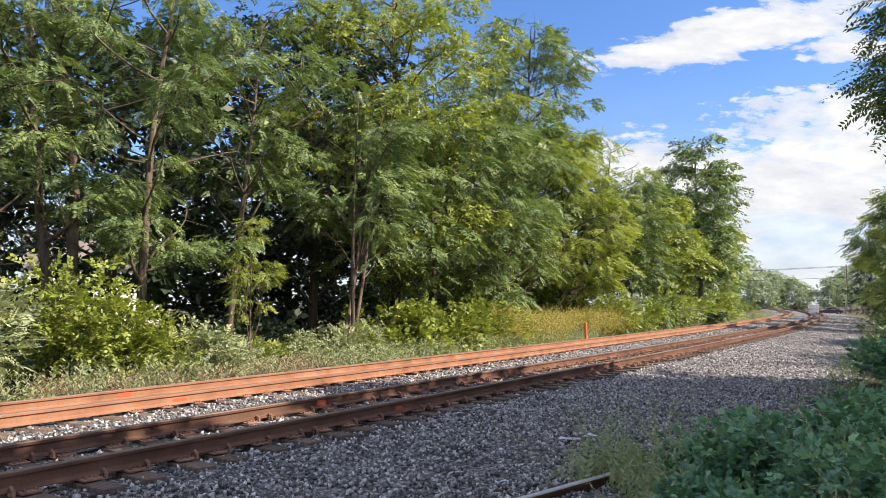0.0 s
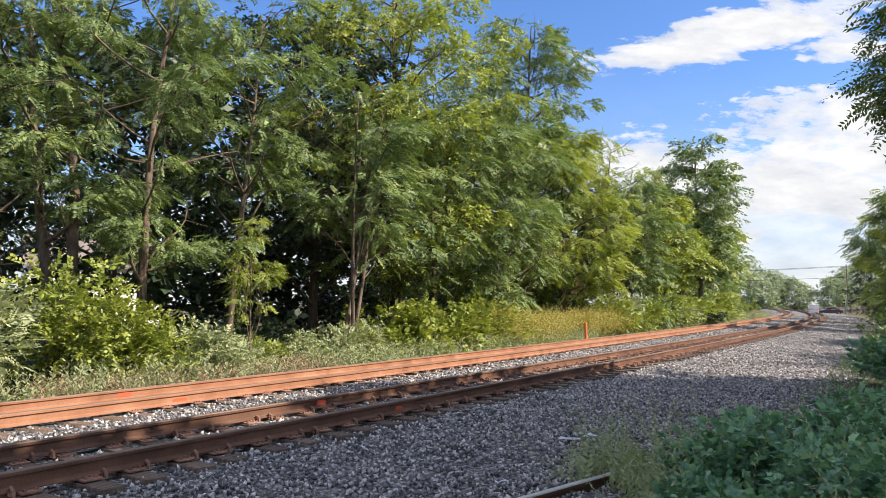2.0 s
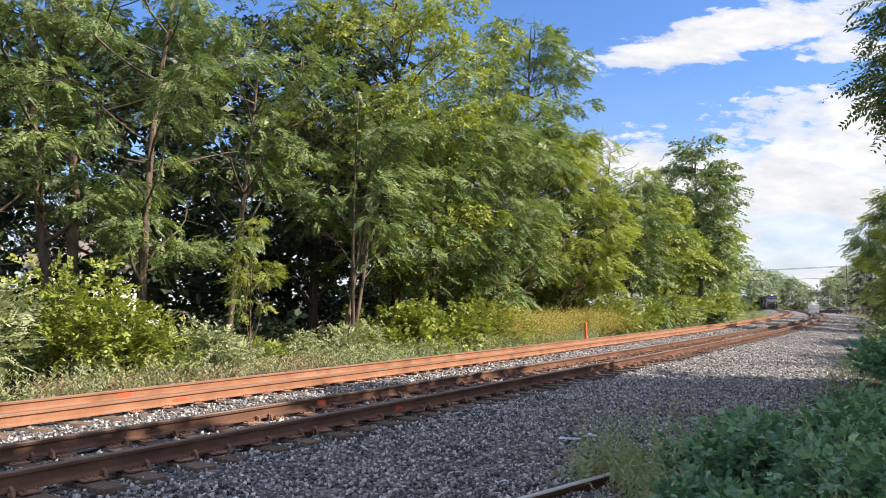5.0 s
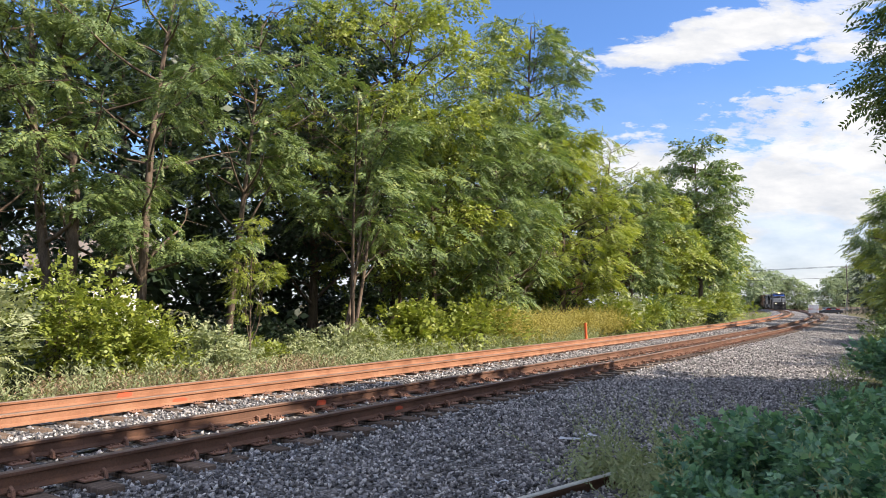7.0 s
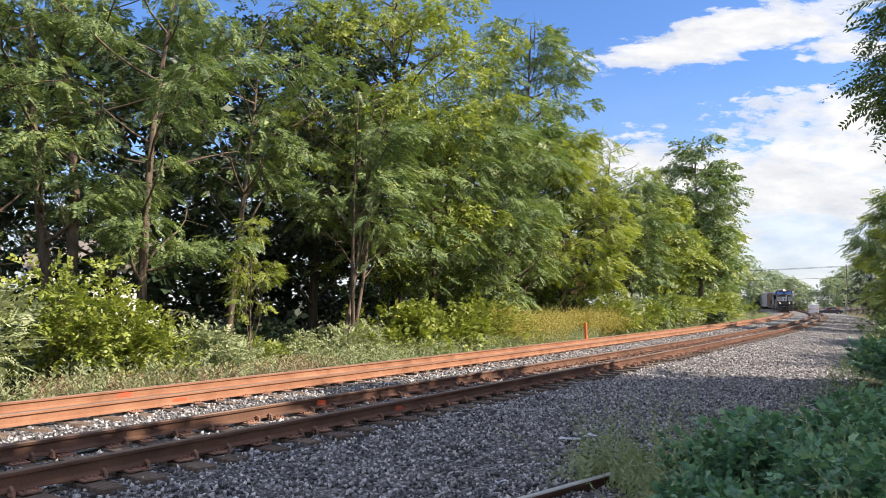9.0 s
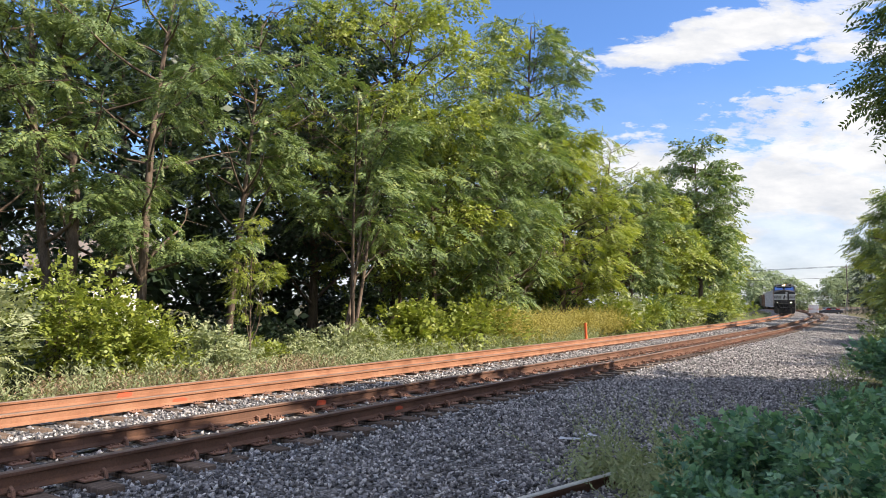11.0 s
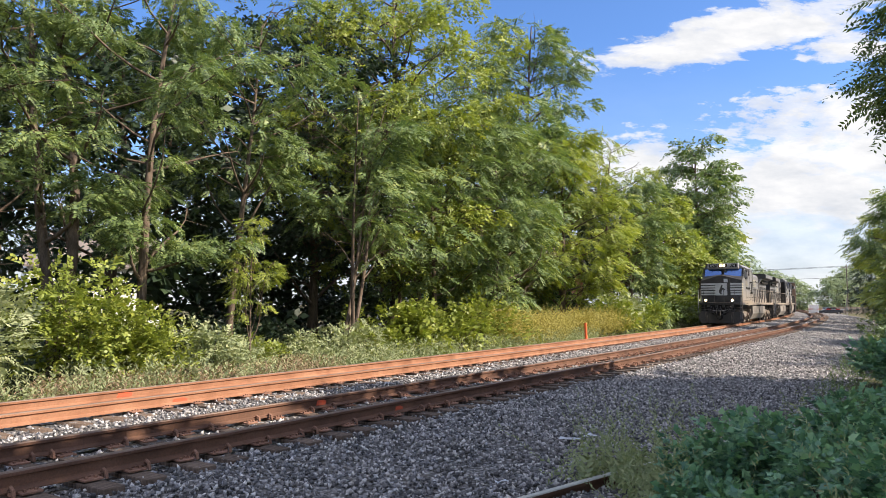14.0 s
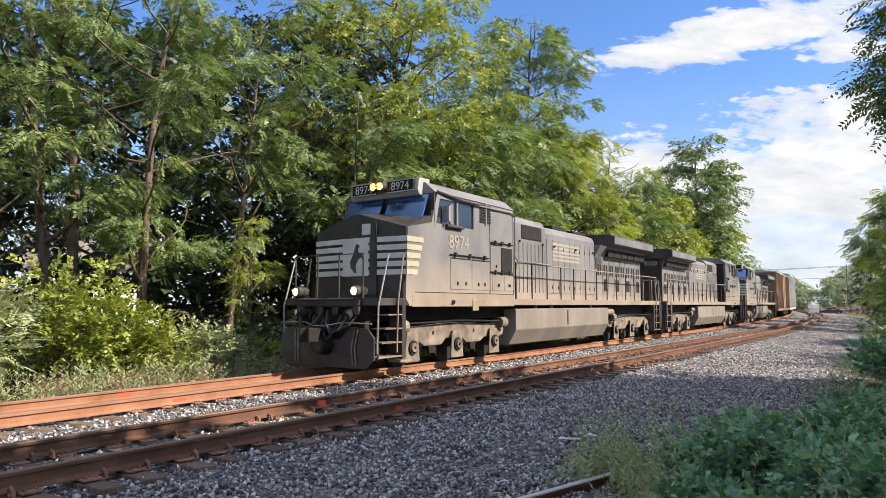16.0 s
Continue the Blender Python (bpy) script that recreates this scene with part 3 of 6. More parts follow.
def build_stones():
    """Loose stones over the bed, where they can be told apart."""
    rng = np.random.default_rng(5)
    s_all, d_all, r_all = [], [], []
    for n, s0, s1, d0, d1, r0, r1 in ((44000, 1.0, 18.0, 4.0, 9.8, 0.017, 0.036), (15000, 18, 36, 4.6, 10.4, 0.021, 0.042), (11000, 36, 70, 4.2, 11.5, 0.023, 0.042), (13000, 3, 36, 0.9, 3.4, 0.02, 0.04), (7000, 36, 85, 0.9, 3.9, 0.028, 0.05), (8000, 70, 130, 4.2, 11.5, 0.03, 0.055)):
        s_all.append(rng.uniform(s0, s1, n)); d_all.append(rng.uniform(d0, d1, n)); r_all.append(rng.uniform(r0, r1, n))
    s, d, r = np.concatenate(s_all), np.concatenate(d_all), np.concatenate(r_all)
    c = spacing(s)
    clear = np.ones(len(s), bool)
    for rail in (0.7525, -0.7525):
        clear &= (abs(d - rail) > 0.13) & (abs(d - c - rail) > 0.13)
    on_tie = (abs(d - c) < 1.32) & (rng.random(len(s)) < 0.35)
    clear &= ~on_tie
    s, d, r = s[clear], d[clear], r[clear]
    x, y, _ = at(s, d)
    c = spacing(s)
    uneven = np.array([ripple(*q) for q in zip(x.tolist(), y.tolist(), d.tolist(), c.tolist())])
    z = bed_height(s, d) + uneven + r * rng.uniform(0.0, 0.85, len(s))
    base = np.array([(1, 0, 0), (-1, 0, 0), (0, 1, 0), (0, -1, 0), (0, 0, 1), (0, 0, -1), (0.7, 0.6, 0.5)], float)[:6]
    tris = [(0, 2, 4), (2, 1, 4), (1, 3, 4), (3, 0, 4), (2, 0, 5), (1, 2, 5), (3, 1, 5), (0, 3, 5)]
    n = len(s)
    v = base[None] * (1 + rng.uniform(-0.35, 0.45, (n, 6, 1))) + rng.normal(0, 0.22, (n, 6, 3))
    v *= np.stack([np.ones(n), rng.uniform(0.55, 1.0, n), rng.uniform(0.5, 0.9, n)], 1)[:, None]
    q = rng.normal(size=(n, 4))
    q /= np.linalg.norm(q, axis=1)[:, None]
    w, a, b, e = q.T
    rot = np.stack([np.stack([1 - 2 * (b * b + e * e), 2 * (a * b - w * e), 2 * (a * e + w * b)], 1),
                    np.stack([2 * (a * b + w * e), 1 - 2 * (a * a + e * e), 2 * (b * e - w * a)], 1),
                    np.stack([2 * (a * e - w * b), 2 * (b * e + w * a), 1 - 2 * (a * a + b * b)], 1)], 1)
    v = np.einsum("nij,nkj->nki", rot, v) * r[:, None, None] + np.stack([x, y, z], 1)[:, None]
    ob = new("ballast_stones", solids("ballast_stones", v, tris, M["stone"]))
    tagged(ob, "loose angular grey ballast stones", "ballast stones", kind="stuff")


build_ground()
build_bed()
build_stones()


def build_loose_rail():
    """A disused rail lying in the gravel near the camera."""
    a, b = Vector((0.1, 5.95, -0.27)), Vector((4.6, 9.95, -0.31))
    h = math.atan2(b.x - a.x, b.y - a.y)
    line = [(*(a.lerp(b, i / 8)), h) for i in range(9)]
    which = [0] * len(RAIL)
    which[7] = which[8] = which[9] = 1
    ob = new("disused_rail", sweep("disused_rail", RAIL, line, [M["rust_dark"], M["polished"]], which))
    tagged(ob, "worn disused rail half buried in gravel and weeds", "rail")


build_loose_rail()


# ---- plants ----
def spray_pinnate(rng, pairs=7, size=1.3, slim=0.46):
    """A feathered frond along +x, one metre long before scaling."""
    out = []
    for i in range(pairs):
        t = (i + 0.8) / pairs
        x, z = t, -0.22 * t * t
        for side in (-1, 1):
            ln = (0.25 - 0.12 * abs(t - 0.45)) * size * rng.uniform(0.85, 1.15)
            a = radians(rng.uniform(48, 68))
            d = np.array([math.cos(a), side * math.sin(a), rng.uniform(-0.45, 0.05)])
            d /= np.linalg.norm(d)
            w = np.array([-d[1], d[0], rng.uniform(-0.3, 0.3)]) * ln * slim
            b = np.array([x, 0, z])
            out.append([b, b + d * ln * 0.45 + w * 0.5, b + d * ln, b + d * ln * 0.45 - w * 0.5])
    return np.array(out)


def spray_broad(rng, leaves=9, size=1.0):
    """A twig along +x with single leaves set round it."""
    out = []
    for i in range(leaves):
        t = (i + 0.6) / leaves
        b = np.array([t * 0.9, rng.normal(0, 0.04), -0.15 * t * t + rng.normal(0, 0.05)])
        side = 1 if i % 2 else -1
        a = radians(rng.uniform(25, 80))
        d = np.array([math.cos(a), side * math.sin(a), rng.uniform(-0.6, 0.25)])
        d /= np.linalg.norm(d)
        ln = 0.34 * size * rng.uniform(0.7, 1.2)
        w = np.cross(d, np.array([rng.normal(0, 0.4), rng.normal(0, 0.4), 1.0]))
        w *= ln * 0.62 / np.linalg.norm(w)
        up = np.array([0, 0, 0.06 * ln])
        out.append([b, b + d * ln * 0.42 + w * 0.5 + up, b + d * ln, b + d * ln * 0.42 - w * 0.5 + up])
    return np.array(out)


def spray_stalk(rng, leaves=12, size=1.0):
    """An upright weed stalk along +x with narrow leaves."""
    out = []
    for i in range(leaves):
        t = (i + 0.5) / leaves
        a = rng.uniform(0, 2 * math.pi)
        d = np.array([0.7, math.cos(a) * 0.8, math.sin(a) * 0.8])
        d /= np.linalg.norm(d)
        ln = 0.2 * size * (1.1 - 0.5 * t) * rng.uniform(0.7, 1.2)
        w = np.cross(d, rng.normal(size=3))
        w *= ln * 0.3 / np.linalg.norm(w)
        b = np.array([t, 0, 0])
        out.append([b, b + d * ln * 0.5 + w * 0.5, b + d * ln, b + d * ln * 0.5 - w * 0.5])
    return np.array(out)


LOBES = [(0, 0), (-0.14, 0.3), (0.16, 0.3), (0.3, 0.56), (0.52, 0.26), (1.0, 0), (0.52, -0.26), (0.3, -0.56), (0.16, -0.3), (-0.14, -0.3)]


def spray_vine(rng, leaves=6, size=1.0):
    """A trailing stem along +x with broad lobed leaves that lie over one another."""
    out = []
    for i in range(leaves):
        t = (i + 0.5) / leaves
        b = np.array([t * 0.9, rng.normal(0, 0.1), 0.1 + rng.normal(0, 0.06)])
        a = radians(rng.uniform(-75, 75))
        d = np.array([math.cos(a), math.sin(a), rng.uniform(-0.75, -0.1)])
        d /= np.linalg.norm(d)
        n = np.array([rng.normal(0, 0.3), rng.normal(0, 0.3), 1.0])
        w = np.cross(n, d)
        w /= np.linalg.norm(w)
        up = np.cross(d, w)
        ln = 0.55 * size * rng.uniform(0.6, 1.2)
        out.append([b + d * p * ln + w * q * ln - up * abs(q) * 0.18 * ln for p, q in LOBES])
    return np.array(out)


RNG0 = np.random.default_rng(11)
SPRAYS = {
    "pinnate": [spray_pinnate(RNG0, 7) for _ in range(8)],
    "fern": [spray_pinnate(RNG0, 9, 0.95, 0.38) for _ in range(6)],
    "broad": [spray_broad(RNG0) for _ in range(8)],
    "coarse": [spray_broad(RNG0, 6, 1.45) for _ in range(8)],
    "stalk": [spray_stalk(RNG0) for _ in range(6)],
    "vine": [spray_vine(RNG0) for _ in range(8)],
    "plume": [spray_stalk(RNG0, 42, 0.36) for _ in range(8)],
}


def scatter(kind, centres, ways, sizes, rng, roll=0.4):
    """Leaf faces of sprays set at centres and pointing along ways."""
    n = len(centres)
    ways = ways / np.maximum(np.linalg.norm(ways, axis=1), 1e-6)[:, None]
    up = np.array([0, 0, 1.0])[None] + rng.normal(0, roll, (n, 3))
    side = np.cross(up, ways)
    side /= np.maximum(np.linalg.norm(side, axis=1), 1e-6)[:, None]
    top = np.cross(ways, side)
    fr = np.stack([ways, side, top], 2) * sizes[:, None, None]
    pick = rng.integers(0, len(SPRAYS[kind]), n)
    out = []
    for i, tpl in enumerate(SPRAYS[kind]):
        sel = pick == i
        if sel.any():
            p = np.einsum("nij,lkj->nlki", fr[sel], tpl) + centres[sel][:, None, None]
            out.append(p.reshape(-1, tpl.shape[1], 3))
    return np.concatenate(out)


def tubes(paths, sides=6):
    """One mesh of many tapering limbs: each path is (points, radii)."""
    verts, faces = [], []
    for pts, rad in paths:
        pts = [Vector(p) for p in pts]
        start = len(verts)
        keep = None
        for i, p in enumerate(pts):
            d = (pts[min(i + 1, len(pts) - 1)] - pts[max(i - 1, 0)]).normalized()
            a = d.orthogonal().normalized() if keep is None else (keep - keep.dot(d) * d).normalized()
            keep = a
            b = d.cross(a)
            for j in range(sides):
                t = 2 * math.pi * j / sides
                verts.append(p + (a * math.cos(t) + b * math.sin(t)) * rad[i])
        for i in range(len(pts) - 1):
            for j in range(sides):
                k = (j + 1) % sides
                faces.append((start + i * sides + j, start + i * sides + k, start + (i + 1) * sides + k, start + (i + 1) * sides + j))
    return verts, faces


def bend(a, b, r0, r1, rng, n=5, sway=0.12):
    """A crooked limb from a to b."""
    a, b = np.array(a, float), np.array(b, float)
    ln = np.linalg.norm(b - a)
    off = rng.normal(0, sway * ln, 3) * np.array([1, 1, 0.5])
    off2 = rng.normal(0, sway * 0.5 * ln, 3)
    ts = np.linspace(0, 1, n)
    pts = [a + (b - a) * t + off * math.sin(math.pi * t) * 0.5 + off2 * math.sin(2 * math.pi * t) * 0.4 for t in ts]
    return pts, [r0 + (r1 - r0) * t for t in ts]


def tree(label, base, height, low, radius, trunk, leaf, seed, kind="pinnate", limbs=20, clusters=4, sprays=12, spray=0.61, clump=0.8,
         lean=(0, 0), stems=1, open_top=0.5, group="", flat=0.42, boughs=(), hollow=None, fill=1.35):
    """A tree: stems, crooked limbs, and a crown of many leafy sprays in uneven clumps."""
    rng = np.random.default_rng(seed)
    top = new("tree")
    bx, by, bz = base
    top.location = base
    tagged(top, label, "tree", group)
    stem_paths, limb_paths, tips = [], [], []
    stem_lines = []
    for i in range(stems):
        foot = np.array([rng.normal(0, 0.18), rng.normal(0, 0.18), -0.1]) if stems > 1 else np.array([0, 0, -0.1])
        spread = rng.normal(0, 0.09 * height, 2) if stems > 1 else np.zeros(2)
        head = np.array([lean[0] + spread[0], lean[1] + spread[1], height * rng.uniform(0.86, 0.95)])
        pts, rad = bend(foot, head, trunk, trunk * 0.16, rng, 9, 0.035)
        rad[0] *= 1.35
        stem_paths.append((pts, rad))
        stem_lines.append(np.array(pts))
    for i in range(limbs):
        line = stem_lines[i % stems]
        t = (i + rng.uniform(0, 1)) / limbs
        z0 = low + (height * 0.93 - low) * t
        z_from = max(low * 0.55, z0 - rng.uniform(0.8, 2.2) * (1 - 0.5 * t))
        p0 = np.array([np.interp(z_from, line[:, 2], line[:, k]) for k in range(3)])
        az_ = i * 2.39996 + rng.uniform(-0.5, 0.5)
        prof = math.sin(math.pi * (0.12 + 0.80 * t) ** (0.75 + open_top * 0.3)) ** 0.7
        reach = radius * prof * rng.uniform(0.62, 1.12)
        p1 = np.array([p0[0] * 0.6 + math.cos(az_) * reach, p0[1] * 0.6 + math.sin(az_) * reach, z0 + rng.uniform(-0.4, 0.8)])
        r0 = trunk * (0.42 - 0.26 * t)
        pts, rad = bend(p0, p1, r0, 0.012, rng, 6, 0.1)
        limb_paths.append((pts, rad))
        for j in range(clusters):
            u = 1.0 if j == 0 else rng.uniform(0.35, 1.0)
            k = min(int(u * 5), 4)
            q = np.array(pts[k]) + (np.array(pts[k + 1]) - np.array(pts[k])) * (u * 5 - k)
            c = q + rng.normal(0, 0.45 * clump, 3) * np.array([1, 1, 0.7]) + np.array([math.cos(az_), math.sin(az_), 0.2]) * rng.uniform(0.1, 0.7) * clump
            limb_paths.append((bend(q, c, max(0.012, r0 * 0.22), 0.006, rng, 3, 0.08)))
            tips.append((c, az_, rng.uniform(0.6, 1.25) * clump))
    for c in boughs:
        c = np.array(c, float)
        p0 = np.array([np.interp(c[2] - 0.6, stem_lines[0][:, 2], stem_lines[0][:, k]) for k in range(3)])
        limb_paths.append(bend(p0, c, trunk * 0.3, 0.01, rng, 6, 0.05))
        a = math.atan2(c[1] - p0[1], c[0] - p0[0])
        for j in range(8):
            tips.append((c + rng.normal(0, 0.25, 3), a, clump * rng.uniform(0.5, 0.8)))
    child("trunk", mesh_of("trunk", *tubes(stem_paths, 9), M["bark"], True), top, "grey-brown furrowed trunk")
    tagged(child("branchwork", mesh_of("branchwork", *tubes(limb_paths, 4), M["bark"], True), top), kind="stuff")
    # boughs gather in banks with open hollows between them
    where = [noise.noise(((c[0] + bx) * 0.42, (c[1] + by) * 0.42, (c[2] + bz) * 0.55 + 0.37 * seed)) for c, _, _ in tips]
    least = hollow if hollow is not None else -0.08 if kind == "pinnate" else -0.16
    tips = [t for t, v in zip(tips, where) if v > least]
    cs, ws, zs = [], [], []
    for c, a, r in tips:
        n = max(4, int(fill * sprays * r / clump))
        off = rng.normal(0, 1, (n, 3))
        off /= np.linalg.norm(off, axis=1)[:, None]
        off[:, 2] = np.where(rng.random(n) < 0.8, np.abs(off[:, 2]), off[:, 2])
        off *= (rng.random((n, 1)) ** 0.4) * np.array([r, r, r * flat])
        rim = (off[:, 0] ** 2 + off[:, 1] ** 2) / (r * r)
        off[:, 2] -= 0.32 * r * rim
        cs.append(c + off)
        w = off * np.array([1, 1, 0.3]) / r + np.array([math.cos(a), math.sin(a), 0]) * 0.45 + rng.normal(0, 0.22, (n, 3))
        w[:, 2] -= 0.12 + 0.4 * rim
        ws.append(w)
        zs.append(rng.uniform(0.7, 1.25, n) * spray)
    cs, ws, zs = np.concatenate(cs), np.concatenate(ws), np.concatenate(zs)
    child("crown", soup("crown", scatter(kind, cs, ws, zs, rng), leaf), top)
    return top


def shrub(label, base, size, leaf, seed, kind="broad", count=260, spray=0.4, category="shrub", stalks=10, group="", upright=0.25, name="shrub"):
    """A bush: thin stems and leafy sprays over an uneven mound."""
    rng = np.random.default_rng(seed)
    top = new(name)
    top.location = base
    tagged(top, label, category, group)
    rx, ry, h = size
    lumps = rng.normal(0, 1, (7, 3)) * np.array([0.42 * rx, 0.42 * ry, 0])
    lumps[:, 2] = h * rng.uniform(0.3, 0.75, 7)
    lr = rng.uniform(0.38, 0.62, 7)
    pick = rng.integers(0, 7, count)
    off = rng.normal(0, 1, (count, 3))
    off /= np.linalg.norm(off, axis=1)[:, None]
    off *= rng.random((count, 1)) ** 0.4
    c = lumps[pick] + off * lr[pick][:, None] * np.array([rx, ry, h * 0.75])
    c[:, 2] = np.abs(c[:, 2]) + 0.03
    w = off * np.array([1, 1, 0.5]) + rng.normal(0, 0.3, (count, 3)) + np.array([0, 0, upright])
    zs = rng.uniform(0.65, 1.3, count) * spray
    paths = []
    for i in range(stalks):
        j = rng.integers(0, count)
        paths.append(bend((rng.normal(0, 0.2 * rx), rng.normal(0, 0.2 * ry), -0.1), c[j], 0.018, 0.005, rng, 4, 0.1))
    tagged(child("stemwork", mesh_of("stemwork", *tubes(paths, 4), M["bark"]), top), kind="stuff")
    child("foliage", soup("foliage", scatter(kind, c, w, zs, rng), leaf), top)
    return top


def place(s, d, z=-0.6):
    x, y, _ = at(s, d)
    return (float(x), float(y), z)


WOODS = "trees along the railway"
LOCUST = "tall locust tree with feathery green leaves beside the railway"
# the near woods, from the open end towards the bend
tree("tall twin-stemmed locust with feathery light green leaves", (-9.7, 16.6, -0.6), 15.5, 4.4, 3.2, 0.17, M["leaf_mid"], 21, limbs=25, clusters=4, sprays=31, spray=0.39, clump=0.75, lean=(-0.5, 0.8), stems=2, group=WOODS)
tree("locust with bright drooping fronds over the verge", (-8.3, 18.2, -0.6), 15.0, 3.6, 3.0, 0.15, M["leaf_mid"], 22, limbs=28, clusters=4, sprays=31, spray=0.39, clump=0.72, lean=(0.9, 0.6), stems=1, group=WOODS)
tree(LOCUST, (-12.8, 16.4, -0.6), 15.0, 3.0, 3.6, 0.18, M["leaf_mid"], 23, limbs=18, clusters=5, sprays=24, spray=0.4, group=WOODS)
tree("slender leaning tree with sparse lower branches", (-7.2, 22.2, -0.6), 13.5, 6.0, 2.9, 0.13, M["leaf_mid"], 24, limbs=22, clusters=5, sprays=20, spray=0.46, lean=(0.9, 0.2), group=WOODS)
tree("young sapling with a thin trunk and light leaves", (-5.4, 18.7, -0.6), 4.6, 1.9, 0.62, 0.045, M["leaf_lime"], 25, limbs=13, clusters=2, sprays=9, spray=0.29, clump=0.26, group=WOODS, hollow=-1, fill=1.6)
tree("clump of thin pale stems with mixed green leaves", (-3.3, 23.6, -0.6), 10.5, 4.2, 2.2, 0.085, M["leaf_mid"], 26, limbs=30, clusters=4, sprays=12, spray=0.55, stems=4, group=WOODS)
tree("broad maple with dense yellowing green crown", (-2.4, 31.0, -0.6), 18.6, 3.6, 6.0, 0.3, M["leaf_lime"], 27, "broad", limbs=60, clusters=6, sprays=22, spray=0.46, clump=1.0, group=WOODS, hollow=-0.2)
tree("broad tree with dense dark green lower branches", (-6.0, 30.5, -0.6), 17.4, 3.5, 4.6, 0.24, M["leaf_dark"], 28, "broad", limbs=44, clusters=6, sprays=12, spray=0.68, clump=1.0, group=WOODS)
tree("two-stemmed tree with layered green branches", (-0.3, 29.6, -0.6), 12.5, 3.6, 3.4, 0.12, M["leaf_mid"], 29, limbs=40, clusters=5, sprays=12, spray=0.66, clump=0.9, stems=2, group=WOODS)
tree("green tree with low layered boughs at the verge", (2.6, 34.0, -0.6), 13.0, 2.4, 3.8, 0.17, M["leaf_mid"], 30, limbs=44, clusters=6, sprays=12, spray=0.68, clump=0.95, group=WOODS)
tree("tall open locust rising over its neighbours", (5.6, 48.0, -0.6), 24.3, 13.0, 4.3, 0.26, M["leaf_mid"], 31, limbs=36, clusters=5, sprays=11, spray=0.88, clump=1.0, lean=(1.0, 0), group=WOODS)
tree("bright yellow-green tree with dense low boughs", (7.4, 41.4, -0.6), 13.5, 2.4, 3.5, 0.2, M["leaf_lime"], 32, limbs=46, clusters=6, sprays=12, spray=0.77, clump=0.95, group=WOODS)
tree("round green tree behind the weed bank", (4.6, 42.5, -0.6), 15.0, 2.6, 4.2, 0.2, M["leaf_mid"], 33, "broad", limbs=42, clusters=6, sprays=12, spray=0.83, clump=1.0, group=WOODS)
tree("thin open-crowned tree with pale sparse leaves", (13.6, 52.8, -0.6), 17.0, 7.5, 3.2, 0.19, M["leaf_lime"], 34, limbs=26, clusters=4, sprays=8, spray=0.7, clump=0.9, group=WOODS)
tree("spreading tree with dark limbs and loose leaves", (15.8, 56.5, -0.6), 13.2, 4.6, 4.0, 0.22, M["leaf_mid"], 35, limbs=40, clusters=5, sprays=11, spray=0.88, clump=1.0, group=WOODS)
tree("round tree turning yellow in early autumn", (21.0, 63.5, -0.6), 13.0, 4.2, 3.6, 0.2, M["leaf_lime"], 36, "broad", limbs=42, clusters=5, sprays=11, spray=0.88, clump=1.0, group=WOODS)
tree("tall dark tree rising above the woods", (29.0, 75.0, -0.6), 21.6, 6.0, 4.0, 0.3, M["leaf_mid"], 37, "broad", limbs=40, clusters=6, sprays=12, spray=0.99, clump=1.05, group=WOODS)
for i, (s, d, h, r, kind, leaf) in enumerate([(78, -8.4, 16.5, 4.0, "broad", "leaf_mid"), (90, -9.0, 17.0, 4.2, "pinnate", "leaf_mid"), (101, -8.4, 16, 4.0, "broad", "leaf_lime"),
                                             (114, -9.8, 15.5, 4.4, "pinnate", "leaf_mid"), (128, -11.2, 14.5, 4.0, "broad", "leaf_mid"), (70, -12, 15, 4.2, "broad", "leaf_dark"), (96, -13, 17, 4.5, "broad", "leaf_dark")]):
    tree("green tree on the inside of the railway bend", place(s, d), h, 3.6, r, 0.2, M[leaf], 50 + i, kind, limbs=30, clusters=4, sprays=8, spray=1.2, clump=1.25, group=WOODS)
# the deeper woods, with canopy shade put into their leaf colour
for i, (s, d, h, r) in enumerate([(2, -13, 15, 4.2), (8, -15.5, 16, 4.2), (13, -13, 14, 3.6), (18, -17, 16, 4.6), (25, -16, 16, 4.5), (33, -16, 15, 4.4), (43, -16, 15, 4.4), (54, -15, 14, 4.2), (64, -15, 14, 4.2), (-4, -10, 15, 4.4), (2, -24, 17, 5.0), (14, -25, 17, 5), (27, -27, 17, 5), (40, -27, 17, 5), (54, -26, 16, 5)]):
    tree("tree deep in the woods, green darkened for canopy shade", place(s, d), h, 3.8 if d > -20 else 1.5, r, 0.2, M["leaf_dark"], 80 + i, "broad", limbs=24, clusters=4, sprays=7, spray=1.2, clump=1.25, group=WOODS)
# undergrowth below the near trees, its shade put into the leaf colour
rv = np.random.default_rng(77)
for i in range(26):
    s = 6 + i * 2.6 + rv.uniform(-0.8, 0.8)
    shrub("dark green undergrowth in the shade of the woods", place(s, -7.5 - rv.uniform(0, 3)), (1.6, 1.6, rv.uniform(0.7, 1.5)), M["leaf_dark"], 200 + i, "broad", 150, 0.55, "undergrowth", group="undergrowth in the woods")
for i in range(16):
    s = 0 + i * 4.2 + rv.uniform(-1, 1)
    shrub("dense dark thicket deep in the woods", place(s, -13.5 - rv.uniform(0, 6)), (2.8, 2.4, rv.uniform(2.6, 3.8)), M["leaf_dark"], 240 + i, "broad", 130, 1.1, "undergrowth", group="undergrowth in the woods")
